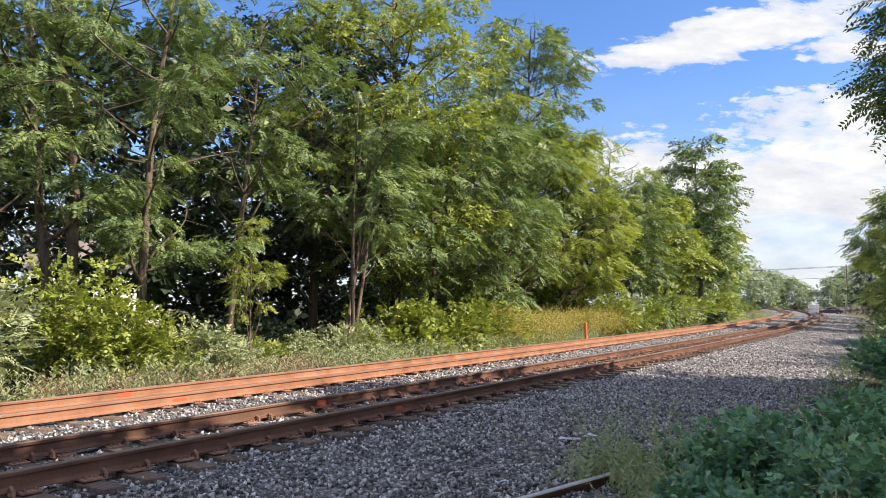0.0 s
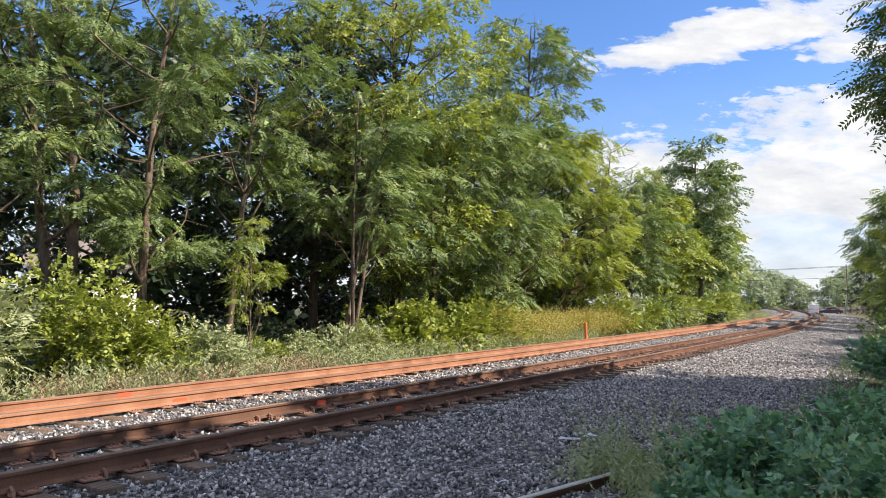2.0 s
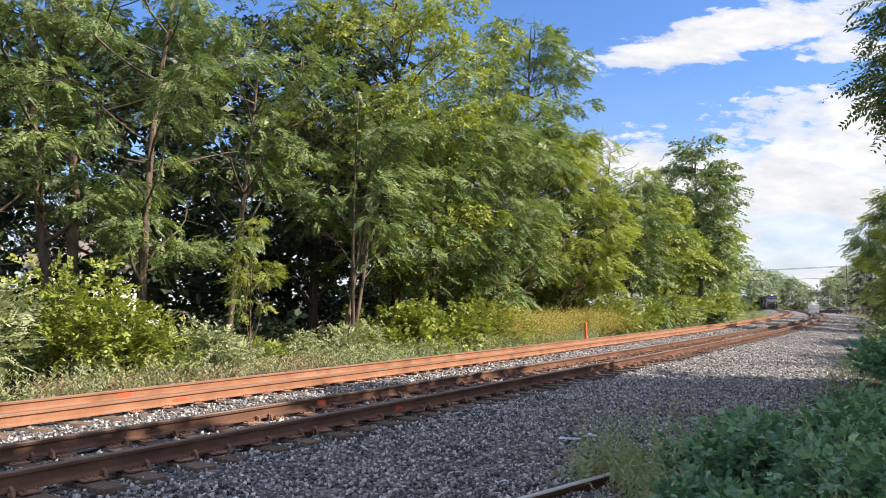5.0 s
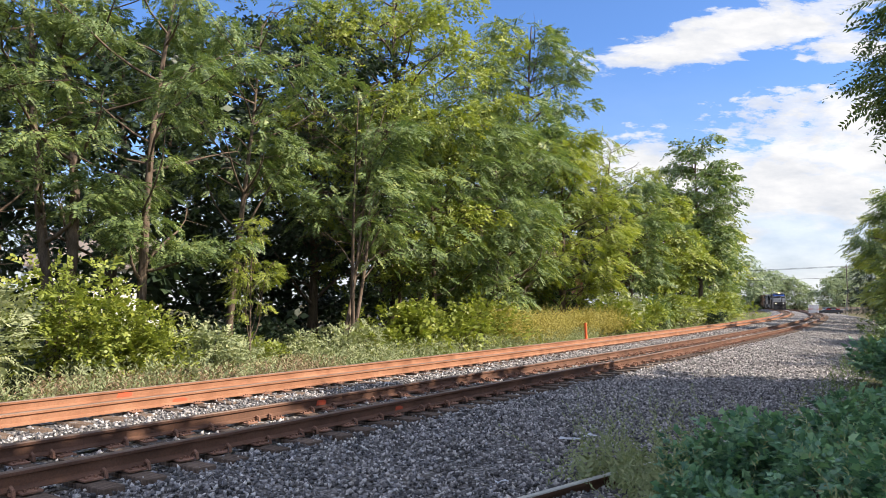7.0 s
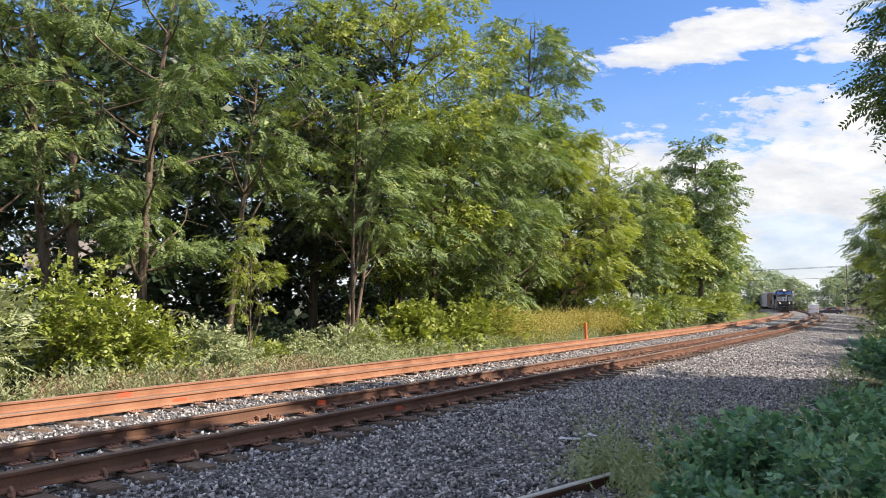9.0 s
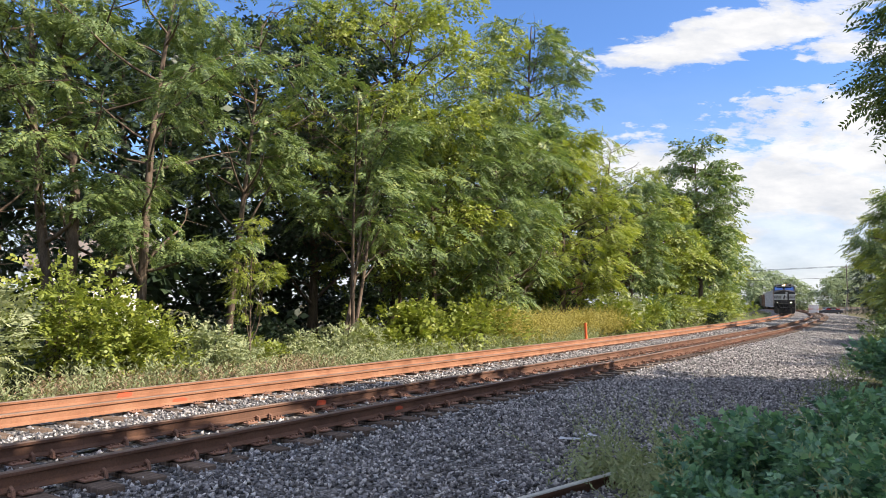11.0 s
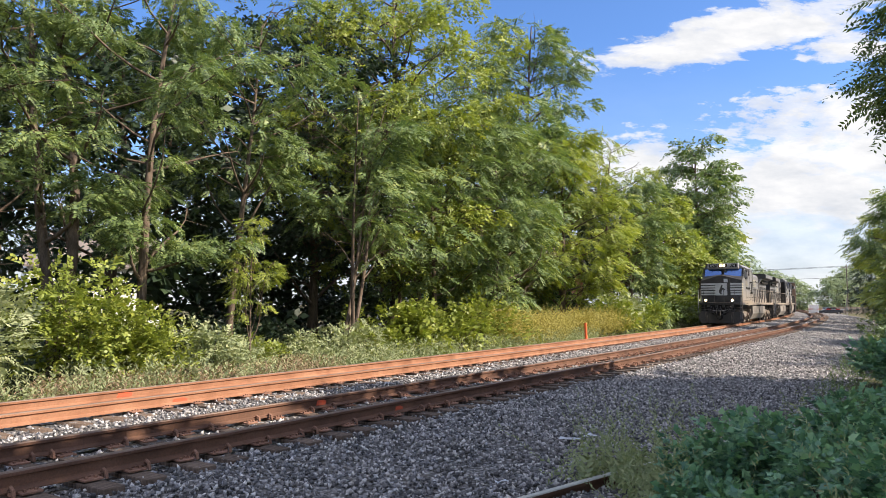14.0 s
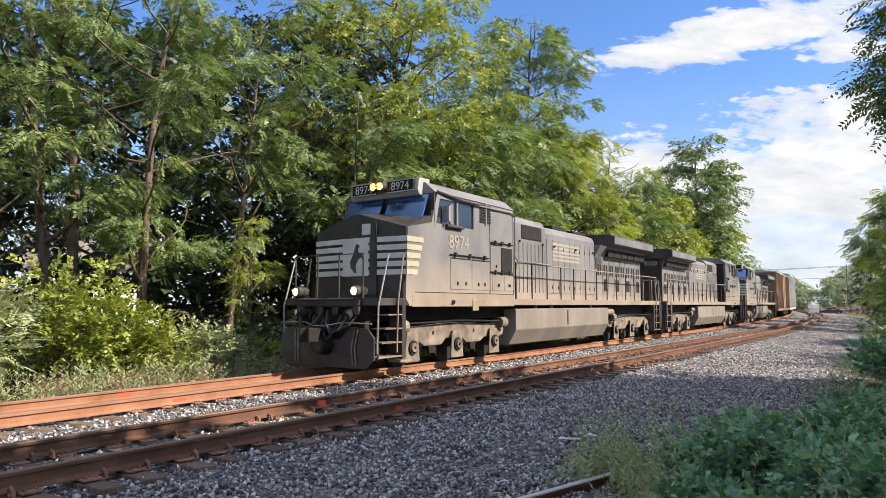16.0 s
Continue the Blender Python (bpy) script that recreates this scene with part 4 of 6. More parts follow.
# bushes on the verge
BANK = "bushes on the verge"
for i, (s, d, sz, leaf, kind, n, sp, lab) in enumerate([
        (3.0, -4.6, (1.5, 1.3, 2.7), "leaf_grey", "pinnate", 620, 0.42, "sage green sumac bush at the edge of the woods"),
        (5.6, -4.4, (1.5, 1.3, 2.5), "leaf_grey", "pinnate", 620, 0.42, "sage green sumac bush at the edge of the woods"),
        (7.6, -4.6, (1.6, 1.3, 3.0), "leaf_lime", "broad", 760, 0.34, "leafy yellow-green bush on the sunny verge"),
        (9.4, -4.2, (1.4, 1.1, 2.1), "leaf_lime", "broad", 700, 0.32, "leafy yellow-green bush on the sunny verge"),
        (10.9, -3.9, (1.2, 0.9, 1.5), "leaf_grey", "broad", 520, 0.3, "low green bush with twiggy stems on the verge"),
        (20.0, -4.2, (1.3, 1.1, 2.2), "leaf_lime", "coarse", 480, 0.4, "vine-covered green bush on the verge"),
        (22.6, -4.0, (1.2, 1.0, 2.1), "leaf_lime", "coarse", 460, 0.4, "bright green vine-covered bush on the verge"),
        (25.0, -4.2, (1.3, 1.1, 2.2), "leaf_lime", "coarse", 460, 0.4, "vine-covered green bush on the verge"),
        (27.2, -4.0, (1.2, 1.0, 1.6), "leaf_lime", "coarse", 360, 0.4, "bright green vine-covered bush on the verge")]):
    shrub(lab, place(s, d, -0.5), sz, M[leaf], 300 + i, kind, n, sp, group=BANK)
for i, (s, d, sz, leaf, kind) in enumerate([(11.8, -4.6, (1.2, 1.0, 0.9), "leaf_grey", "broad"), (13.4, -4.9, (1.3, 1.1, 0.9), "leaf_lime", "broad"), (15.2, -4.5, (1.2, 1.0, 1.1), "leaf_grey", "broad"),
                                            (16.8, -4.8, (1.2, 1.0, 1.3), "leaf_grey", "pinnate"), (18.2, -4.6, (1.1, 1.0, 1.6), "leaf_lime", "coarse")]):
    shrub("low sunlit weedy bush below the trees", place(s, d, -0.5), sz, M[leaf], 320 + i, kind, 480, 0.28, group=BANK)
for i in range(9):
    s = 25.5 + i * 1.75
    shrub("golden flowering weeds in a dense bank", place(s, -3.9 + 0.3 * math.sin(i), -0.5), (1.5, 1.0, 1.45), M["leaf_gold"], 330 + i, "stalk", 520, 0.6, "weeds", upright=0.9, group="golden weed bank", name="weed_bank")
for i in range(20):
    s = 41 + i * 3.5
    leaf = ("leaf_lime", "leaf_grey", "leaf_lime", "leaf_mid")[i % 4]
    shrub("vine-draped green bush on the bank by the bend", place(s, -3.9 - 0.7 * (i % 2) - 0.05 * max(0, s - 66), -0.5), (2.1, 1.3, 2.5 + 0.5 * math.sin(i * 2.1)), M[leaf], 350 + i, "coarse", 320, 0.55, group=BANK)
shrub("small round green bush on the ballast edge", place(66, -3.4, -0.5), (1.3, 1.1, 1.1), M["leaf_dark"], 390, "broad", 260, 0.5, group=BANK)


def build_weeds(name, label, s0, s1, d0, d1, count, tall, leaf, seed, kind="stalk", thin=1.0):
    rng = np.random.default_rng(seed)
    s, d = rng.uniform(s0, s1, count), rng.uniform(d0, d1, count)
    x, y, _ = at(s, d)
    keep = np.array([noise.noise((a * 0.5, b * 0.5, seed)) > -0.25 for a, b in zip(x, y)])
    x, y = x[keep], y[keep]
    n = len(x)
    c = np.stack([x, y, np.full(n, -0.58)], 1)
    w = rng.normal(0, 0.25, (n, 3)) + np.array([0, 0, 1.0])
    ob = new(name, soup(name, scatter(kind, c, w, rng.uniform(0.5, 1.2, n) * tall, rng), leaf))
    tagged(ob, label, "weeds", kind="stuff")


build_weeds("verge_weeds", "pale green weeds and grass along the verge", 2, 36, -4.6, -2.5, 4200, 0.85, M["leaf_grey"], 401)
build_weeds("verge_grass", "short green grass at the ballast edge", 2, 60, -3.7, -2.3, 2200, 0.36, M["grass"], 402)
build_weeds("dry_weeds", "dry brown stalks and dead brush on the verge", 3, 15, -3.9, -2.6, 2200, 0.6, M["dry"], 403)
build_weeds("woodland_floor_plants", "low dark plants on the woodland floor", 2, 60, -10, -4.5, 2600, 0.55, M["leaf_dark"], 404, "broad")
build_weeds("bank_grass", "grass and weeds on the bank by the bend", 36, 150, -4.2, -2.6, 1700, 0.6, M["leaf_grey"], 405)

# ---- camera's side ----
rf = np.random.default_rng(9)
FRONT = "vines in the foreground"
for i, (x, y, sz, n, z) in enumerate([(2.35, 5.3, (0.62, 0.55, 0.6), 445, -0.42), (2.75, 6.3, (0.7, 0.6, 0.85), 486, -0.42), (3.05, 5.1, (0.6, 0.55, 0.85), 459, -0.4), (3.6, 6.3, (0.75, 0.65, 0.85), 513, -0.42),
                                      (3.7, 5.1, (0.6, 0.55, 0.85), 432, -0.4), (4.5, 6.9, (0.8, 0.7, 0.9), 513, -0.42), (5.5, 8.3, (0.9, 0.8, 0.8), 486, -0.45), (2.6, 4.3, (0.5, 0.45, 0.55), 351, -0.4), (3.2, 4.2, (0.5, 0.45, 0.7), 351, -0.4)]):
    shrub("low mound of broad shaded vine leaves", (x, y, z), sz, M["leaf_blue"], 500 + i, "vine", int(n * 1.8), 0.12, "vine", group=FRONT, name="vine", upright=0.2)


def weed_patch(name, label, spots, leaf, seed, kind, tall, per):
    rng = np.random.default_rng(seed)
    cs = np.concatenate([np.stack([rng.normal(x, rx, per), rng.normal(y, ry, per), np.full(per, z)], 1) for x, y, z, rx, ry in spots])
    n = len(cs)
    w = rng.normal(0, 0.42, (n, 3)) + np.array([0, 0, 0.9])
    ob = new(name, soup(name, scatter(kind, cs, w, rng.uniform(0.5, 1.2, n) * tall, rng), leaf))
    tagged(ob, label, "weeds", kind="stuff")


weed_patch("mugwort", "grey-green feathery weeds in the shaded foreground", [(2.0, 5.6, -0.42, 0.16, 0.3), (2.15, 6.4, -0.42, 0.2, 0.3), (2.9, 7.5, -0.42, 0.45, 0.4), (1.95, 7.6, -0.42, 0.25, 0.2), (2.1, 4.8, -0.4, 0.15, 0.25), (2.9, 3.9, -0.4, 0.3, 0.25), (3.7, 7.9, -0.45, 0.5, 0.4), (4.2, 5.6, -0.4, 0.35, 0.4)], M["leaf_grey"], 521, "fern", 0.42, 60)
weed_patch("mugwort_plumes", "pale seeding weed plumes over the shaded vines", [(2.0, 5.9, -0.42, 0.2, 0.35), (2.3, 7.0, -0.42, 0.35, 0.4), (1.95, 7.6, -0.42, 0.28, 0.25), (3.3, 7.9, -0.45, 0.6, 0.4), (4.6, 8.6, -0.45, 0.6, 0.4), (3.7, 5.0, -0.1, 0.35, 0.35), (3.2, 4.4, -0.2, 0.3, 0.25)], M["leaf_grey"], 522, "plume", 0.95, 46)
for i, (x, y, sz) in enumerate([(9.3, 12.9, (1.0, 0.9, 0.75)), (12.0, 16.8, (1.1, 1.0, 0.9)), (15.4, 21.8, (1.4, 1.1, 1.0)), (20.0, 28.2, (1.7, 1.2, 1.1)), (26.0, 36.8, (2.0, 1.4, 1.3)), (34.6, 47.5, (2.4, 1.6, 1.5))]):
    kind, leaf = ("vine", "leaf_blue") if i < 2 else ("coarse", "leaf_mid")
    shrub("low leafy bush on the edge of the gravel", (x, y, -0.5), sz, M[leaf], 540 + i, kind, 640 - 40 * i, 0.2 + 0.05 * i, group="bushes beside the gravel")
SIDE = "trees beside the gravel"
tree("ailanthus overhanging the gravel with long drooping fronds", (11.8, 9.6, -0.5), 11.3, 3.0, 3.2, 0.16, M["leaf_mid"], 601, "fern", limbs=16, clusters=5, sprays=14, spray=0.5, clump=0.7, group=SIDE,
     boughs=[(-4.7, -0.4, 6.3), (-5.0, -0.5, 5.7), (-5.1, -0.6, 5.2), (-4.6, -0.6, 5.3), (-4.9, -0.5, 4.9), (-4.5, -0.5, 4.1), (-4.3, -0.4, 5.9)])
for i, (x, y, h, r, leaf) in enumerate([(33.2, 46, 11.4, 2.9, "leaf_mid"), (39.6, 56, 12.4, 3.2, "leaf_lime"), (46.0, 66, 11.5, 3.2, "leaf_lime"), (55.0, 80, 12, 3.8, "leaf_dark"), (66, 98, 12, 4, "leaf_dark")]):
    tree("green tree on the open side of the railway", (x, y, -0.6), h, 1.4, r, 0.17, M[leaf], 610 + i, "pinnate", limbs=36, clusters=5, sprays=13, spray=0.8, clump=1.0, group=SIDE)
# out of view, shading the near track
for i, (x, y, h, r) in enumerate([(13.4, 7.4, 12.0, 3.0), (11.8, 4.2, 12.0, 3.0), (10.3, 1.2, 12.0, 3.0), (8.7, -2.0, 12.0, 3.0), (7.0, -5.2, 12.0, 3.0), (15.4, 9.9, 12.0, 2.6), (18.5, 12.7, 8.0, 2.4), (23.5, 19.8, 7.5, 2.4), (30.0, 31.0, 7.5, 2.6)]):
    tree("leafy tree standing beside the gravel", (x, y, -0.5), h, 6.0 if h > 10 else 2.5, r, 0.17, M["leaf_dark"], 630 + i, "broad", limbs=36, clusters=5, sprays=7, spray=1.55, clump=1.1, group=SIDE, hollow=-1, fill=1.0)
build_weeds("gravel_edge_weeds", "grass and weeds beside the gravel", 9, 70, 9.4, 14.0, 4200, 0.5, M["leaf_mid"], 406)
# distance beyond the crossing
for i in range(14):
    x, y = 118 + i * 9 + rf.uniform(-3, 3), 262 + rf.uniform(-14, 14) - i * 6
    tree("distant green tree beyond the level crossing", (x, y, -0.6), 14.5 + rf.uniform(-2, 2.5), 1.0, 6.2, 0.25, M["leaf_far"], 660 + i, "broad", limbs=26, clusters=4, sprays=11, spray=1.5, clump=1.9, group="distant trees", hollow=-1, fill=1.5)


# ---- the train ----
def lettering(text, size, mat, parent, m, name="number", depth=0.004):
    if not text:
        return None
    cu = bpy.data.curves.new(name, "FONT")
    cu.body, cu.size, cu.extrude, cu.align_x, cu.align_y = text, size, depth, "CENTER", "CENTER"
    tmp = new("lettering_source", cu)
    me = bpy.data.meshes.new_from_object(tmp)
    bpy.data.objects.remove(tmp)
    me.materials.append(mat)
    ob = child(name, me, parent)
    ob.matrix_basis = m
    return ob


def facing(side, x, y, z):
    """Upright lettering on a flank: side -1 faces -y, +1 faces +y; 'f' faces -x, 'r' faces +x."""
    turn = {-1: 0, 1: 180, "f": -90, "r": 90}[side]
    return Matrix.Translation((x, y, z)) @ Matrix.Rotation(radians(turn), 4, "Z") @ Matrix.Rotation(radians(90), 4, "X")


def lamp_can(parent, x, y, z, r, depth, glow, wall):
    """A deep round lamp: an open can facing -x with the lit glass set at its back."""
    def tube(rims):
        bm = bmesh.new()
        n = 16
        rings = [[bm.verts.new((xx, y + rr * math.cos(2 * math.pi * i / n), z + rr * math.sin(2 * math.pi * i / n))) for i in range(n)] for xx, rr in rims]
        for p, q in zip(rings, rings[1:]):
            for i in range(n):
                bm.faces.new((p[i], p[(i + 1) % n], q[(i + 1) % n], q[i]))
        return bm

    can = part("lamp_can", tube([(x + depth + 0.02, r + 0.02), (x, r + 0.024), (x, r)]), M["black"], parent)
    part("reflector", tube([(x + 0.001, r - 0.001), (x + depth, r * 0.9)]), wall, can)
    part("lens", disc((x + depth - 0.004, y, z), (1, 0, 0), r * 0.72, 0.006, 14), glow, can, "lit lamp glass")


def wheelset(parent, x, spin_list):
    bm = rod([(0, -0.72, 0), (0, 0.72, 0)], 0.1, 10)
    for s in (-1, 1):
        rod([(0, s * 0.68, 0), (0, s * 0.715, 0)], 0.565, 28, bm)
        rod([(0, s * 0.715, 0), (0, s * 0.80, 0)], 0.533, 28, bm)
        for a in range(5):
            t = a * 2 * math.pi / 5
            rod([(math.cos(t) * 0.3, s * 0.80, math.sin(t) * 0.3), (math.cos(t) * 0.3, s * 0.815, math.sin(t) * 0.3)], 0.07, 8, bm)
    w = part("wheelset", bm, M["under"], parent)
    w.location = (x, 0, 0.533)
    spin_list.append((w, x))
    return w


def truck_frame(parent, x0, side, axles):
    """The cast side frame of a truck, with its journal boxes, springs and cylinders."""
    y = side * 1.06
    a, b, c = [x0 + v for v in axles]
    top = [(a - 0.75, 0.82), (a - 0.55, 1.0), (a + 0.35, 1.0), (b - 0.5, 1.06), (b + 0.5, 1.06), (c - 0.35, 1.0), (c + 0.55, 1.0), (c + 0.75, 0.82)]
    low = [(c + 0.7, 0.66), (c + 0.45, 0.6), (c - 0.4, 0.62), (c - 0.62, 0.5), (b + 0.62, 0.5), (b + 0.4, 0.66), (b - 0.4, 0.66), (b - 0.62, 0.5), (a + 0.62, 0.5), (a + 0.4, 0.62), (a - 0.45, 0.6), (a - 0.7, 0.66)]
    f = part("truck_frame", prism(top + low, y - 0.07, y + 0.07, bevel=0.02), M["truck"], parent)
    for q in (a, b, c):
        part("journal_box", prism([(q - 0.26, 0.22), (q + 0.26, 0.22), (q + 0.2, 0.55), (q + 0.2, 0.86), (q - 0.2, 0.86), (q - 0.2, 0.55)], y + side * 0.02 - 0.08, y + side * 0.16, bevel=0.02), M["truck"], f)
        part("pedestal_plate", prism([(q - 0.3, 0.14), (q + 0.3, 0.14), (q + 0.24, 0.8), (q - 0.24, 0.8)], *sorted((y + side * 0.14, y + side * 0.17)), bevel=0.01), M["truck"], f)
        part("journal_cover", disc((q, y + side * 0.19, 0.5), (0, 1, 0), 0.17, 0.05, 16), M["under"], f)
        part("bearing_cap", disc((q, y + side * 0.225, 0.5), (0, 1, 0), 0.115, 0.05, 12), M["truck"], f)
        part("cap_bolt", disc((q, y + side * 0.255, 0.5), (0, 1, 0), 0.035, 0.03, 8), M["under"], f)
    for q in ((a + b) / 2, (b + c) / 2):
        part("brake_block", prism([(q - 0.12, 0.3), (q + 0.1, 0.3), (q + 0.18, 0.55), (q - 0.18, 0.55)], y - 0.05, y + 0.05), M["under"], f)
        part("lightening_hole", disc((q, y + side * 0.072, 0.82), (0, 1, 0), 0.05, 0.01, 10), M["under"], f)
    for q in (a - 0.45, c + 0.45):
        part("brake_cylinder", rod([(q - 0.16, y + side * 0.16, 1.02), (q + 0.16, y + side * 0.16, 1.02)], 0.16, 12), M["truck"], f)
    part("brake_rod", rod([(a - 0.3, y + side * 0.18, 1.08), (b, y + side * 0.16, 1.12), (c + 0.3, y + side * 0.18, 1.06)], 0.025, 6), M["under"], f)
    return f


def hand_rail(parent, x0, x1, y, z0, z1, n):
    r = part("handrail", rod([(x0, y, z1 - 0.35), (x0 + 0.1, y, z1), (x1 - 0.1, y, z1), (x1, y, z1 - 0.35)], 0.021, 6), M["sill"], parent)
    for i in range(n):
        x = x0 + (x1 - x0) * i / (n - 1)
        part("stanchion", rod([(x, y, z0), (x, y, z1)], 0.024, 6), M["black"], r)


def steps(parent, x, sgn, side):
    """A ladder well at a corner of the deck: treads between two side plates."""
    y0, y1 = side * 1.08, side * 1.5
    lo, hi = min(y0, y1), max(y0, y1)
    w = part("step_well", box(x + (0.86 if sgn > 0 else -1.0), x + (1.0 if sgn > 0 else -0.86), lo, hi, 0.28, 1.62, 0.01), M["black"], parent)
    for i in range(4):
        part("step_tread", box(min(x + sgn * 0.12 * i, x + sgn * 0.86), max(x + sgn * 0.12 * i, x + sgn * 0.86), lo, hi, 0.34 + i * 0.32, 0.37 + i * 0.32), M["truck"], w)
    part("step_plate", box(x + sgn * 0.0 - 0.02, x + sgn * 0.0 + 0.02, lo, lo + 0.02, 0.32, 1.62), M["black"], w)
    part("grab_iron", rod([(x - sgn * 0.05, side * 1.5, 0.45), (x - sgn * 0.05, side * 1.53, 1.5), (x + sgn * 0.3, side * 1.53, 2.7)], 0.022, 6), M["steel"], w)
    part("grab_iron", rod([(x + sgn * 0.66, side * 1.5, 0.45), (x + sgn * 0.66, side * 1.53, 1.6), (x + sgn * 0.85, side * 1.53, 2.75)], 0.022, 6), M["sill"], w)


def locomotive(label, number, spin_list):
    """A wide-cab diesel locomotive. x runs from the front buffer beam to the tail, z from the rail top."""
    top = new("locomotive")
    tagged(top, label, "locomotive", "locomotives of the train")
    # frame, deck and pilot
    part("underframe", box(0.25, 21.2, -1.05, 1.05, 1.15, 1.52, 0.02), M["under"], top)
    deck = part("walkway", box(6.35, 21.25, -1.5, 1.5, 1.53, 1.72, 0.01), M["sill"], top, "dust-covered walkway edge")
    part("front_deck", box(0.05, 6.4, -1.49, 1.49, 1.53, 1.70, 0.01), M["black"], top)
    blade = [(1.48, 0.3), (1.48, 0.8), (1.3, 1.0), (0.75, 1.04), (0.45, 0.74), (-0.45, 0.74), (-0.75, 1.04), (-1.3, 1.0), (-1.48, 0.8), (-1.48, 0.3), (-1.25, 0.1), (1.25, 0.1)]
    pilot = part("pilot_plow", prism(blade, -0.08, -0.02, axis="x", bevel=0.015), M["black"], top, "black steel plough blade")
    part("buffer_beam", box(0.1, 0.26, -1.06, 1.06, 0.6, 1.56, 0.02), M["under"], top)
    part("anticlimber", box(-0.06, 0.3, -1.0, 1.0, 1.5, 1.66, 0.03), M["black"], top)
    for y in (-1.02, -0.92, 0.92, 1.02):
        part("plow_rib", rod([(-0.1, y * 0.96, 0.18), (-0.13, y * 0.93, 0.55), (-0.09, y, 0.98)], 0.022, 5), M["truck"], pilot)
    part("cut_lever", rod([(-0.12, -1.45, 1.12), (-0.16, -0.6, 1.14), (-0.3, -0.2, 1.06), (-0.3, 0.2, 1.06), (-0.16, 0.6, 1.14), (-0.12, 1.45, 1.12)], 0.018, 5), M["steel"], top)
    for y in (-0.62, 0.66):
        part("receptacle", disc((0.06, y, 1.34), (1, 0, 0), 0.11, 0.16, 12), M["black"], top)
    coupler = part("coupler", box(-0.55, 0.1, -0.12, 0.12, 0.72, 1.0, 0.03), M["under"], top)
    part("knuckle", prism([(-0.78, -0.16), (-0.6, -0.2), (-0.45, -0.16), (-0.45, 0.16), (-0.62, 0.2), (-0.8, 0.12), (-0.66, 0.04), (-0.7, -0.06)], 0.7, 1.02, axis="z", bevel=0.02), M["under"], coupler)
    for y, sag in ((-0.45, 0.55), (0.42, 0.62), (-0.95, 0.35), (0.85, 0.3)):
        part("air_hose", rod([(-0.04, y, 1.3), (-0.2, y * 0.9, 1.3 - sag * 0.6), (-0.3, y * 0.55, 1.3 - sag), (-0.26, y * 0.25, 1.3 - sag * 0.8), (-0.1, y * 0.1, 1.35 - sag * 0.2)], 0.03, 6), M["black"], top)
    for y in (-0.95, -0.3, 0.2, 0.8):
        part("hose_bracket", box(-0.1, -0.02, y - 0.09, y + 0.09, 1.32, 1.5, 0.02), M["black"], top)
    drum = part("draft_gear", rod([(-0.36, -0.02, 0.62), (0.0, -0.02, 0.62)], [0.2, 0.26], 14), M["under"], top)
    part("drum_ring", disc((-0.37, -0.02, 0.62), (1, 0, 0), 0.15, 0.03, 14), M["black"], drum)
    for y in (-0.78, 0.74):
        part("hose_socket", rod([(-0.22, y, 1.28), (0.02, y * 1.02, 1.36)], [0.1, 0.14], 10), M["under"], top)
        part("mu_cable", rod([(-0.2, y, 1.26), (-0.32, y * 0.8, 0.98), (-0.34, y * 0.5, 0.9), (-0.28, y * 0.25, 1.12), (-0.1, y * 0.1, 1.4)], 0.035, 7), M["black"], top)
    for y in (-1.32, 1.32):
        part("corner_panel", box(1.02, 1.06, y - 0.17, y + 0.17, 0.3, 1.6, 0.01), M["black"], top)
        part("corner_step", box(0.86, 1.3, y - 0.18, y + 0.18, 0.2, 0.26, 0.01), M["sill"], top)
    part("front_step", box(-0.12, 0.25, -0.9, 0.9, 1.67, 1.71), M["truck"], top)
    for side in (-1, 1):
        steps(top, 0.06, 1, side)
        lamp = part("ditch_light", rod([(0.02, side * 0.95, 1.86), (0.2, side * 0.95, 1.86)], [0.13, 0.1], 14), M["black"], top)
        lamp_can(lamp, -0.17, side * 0.95, 1.86, 0.1, 0.18, M["lamp_ditch"], M["ditch_reflector"])
        part("front_handrail", rod([(-0.02, side * 0.35, 1.7), (-0.02, side * 0.35, 2.72), (-0.02, side * 1.1, 2.72), (-0.02, side * 1.1, 1.7)], 0.022, 6), M["black"], top)
    # nose and cab
    nose = [(0.95, 1.70), (0.95, 3.46), (2.02, 3.78), (2.5, 3.78), (2.5, 1.70)]
    bm = bmesh.new()
    rows = []
    for y, dx, dz in ((-1.49, 0.12, -0.04), (-0.1, 0.0, 0.34), (0.1, 0.0, 0.34), (1.49, 0.12, -0.04)):
        rows.append([bm.verts.new((x + (dx if i < 2 else 0), y, z + (dz if i == 1 else 0.14 * (dz > 0) if i == 2 else 0))) for i, (x, z) in enumerate(nose)])
    for p, q in zip(rows, rows[1:]):
        for i in range(len(nose)):
            j = (i + 1) % len(nose)
            bm.faces.new((p[i], p[j], q[j], q[i]))
    bm.faces.new(rows[0][::-1])
    bm.faces.new(rows[-1])
    bmesh.ops.recalc_face_normals(bm, faces=bm.faces)
    part("nose", bm, M["black"], top, "black short hood with white bands")
    part("nose_door", box(0.925, 0.95, -0.64, 0.1, 1.78, 3.58, 0.005), M["black"], top)
    part("door_window", box(0.905, 0.935, -0.5, -0.22, 3.26, 3.54, 0.03), M["white"], top)
    part("nose_rib", rod([(0.94, -0.66, 1.72), (0.95, -0.66, 3.55)], 0.022, 5), M["black"], top)
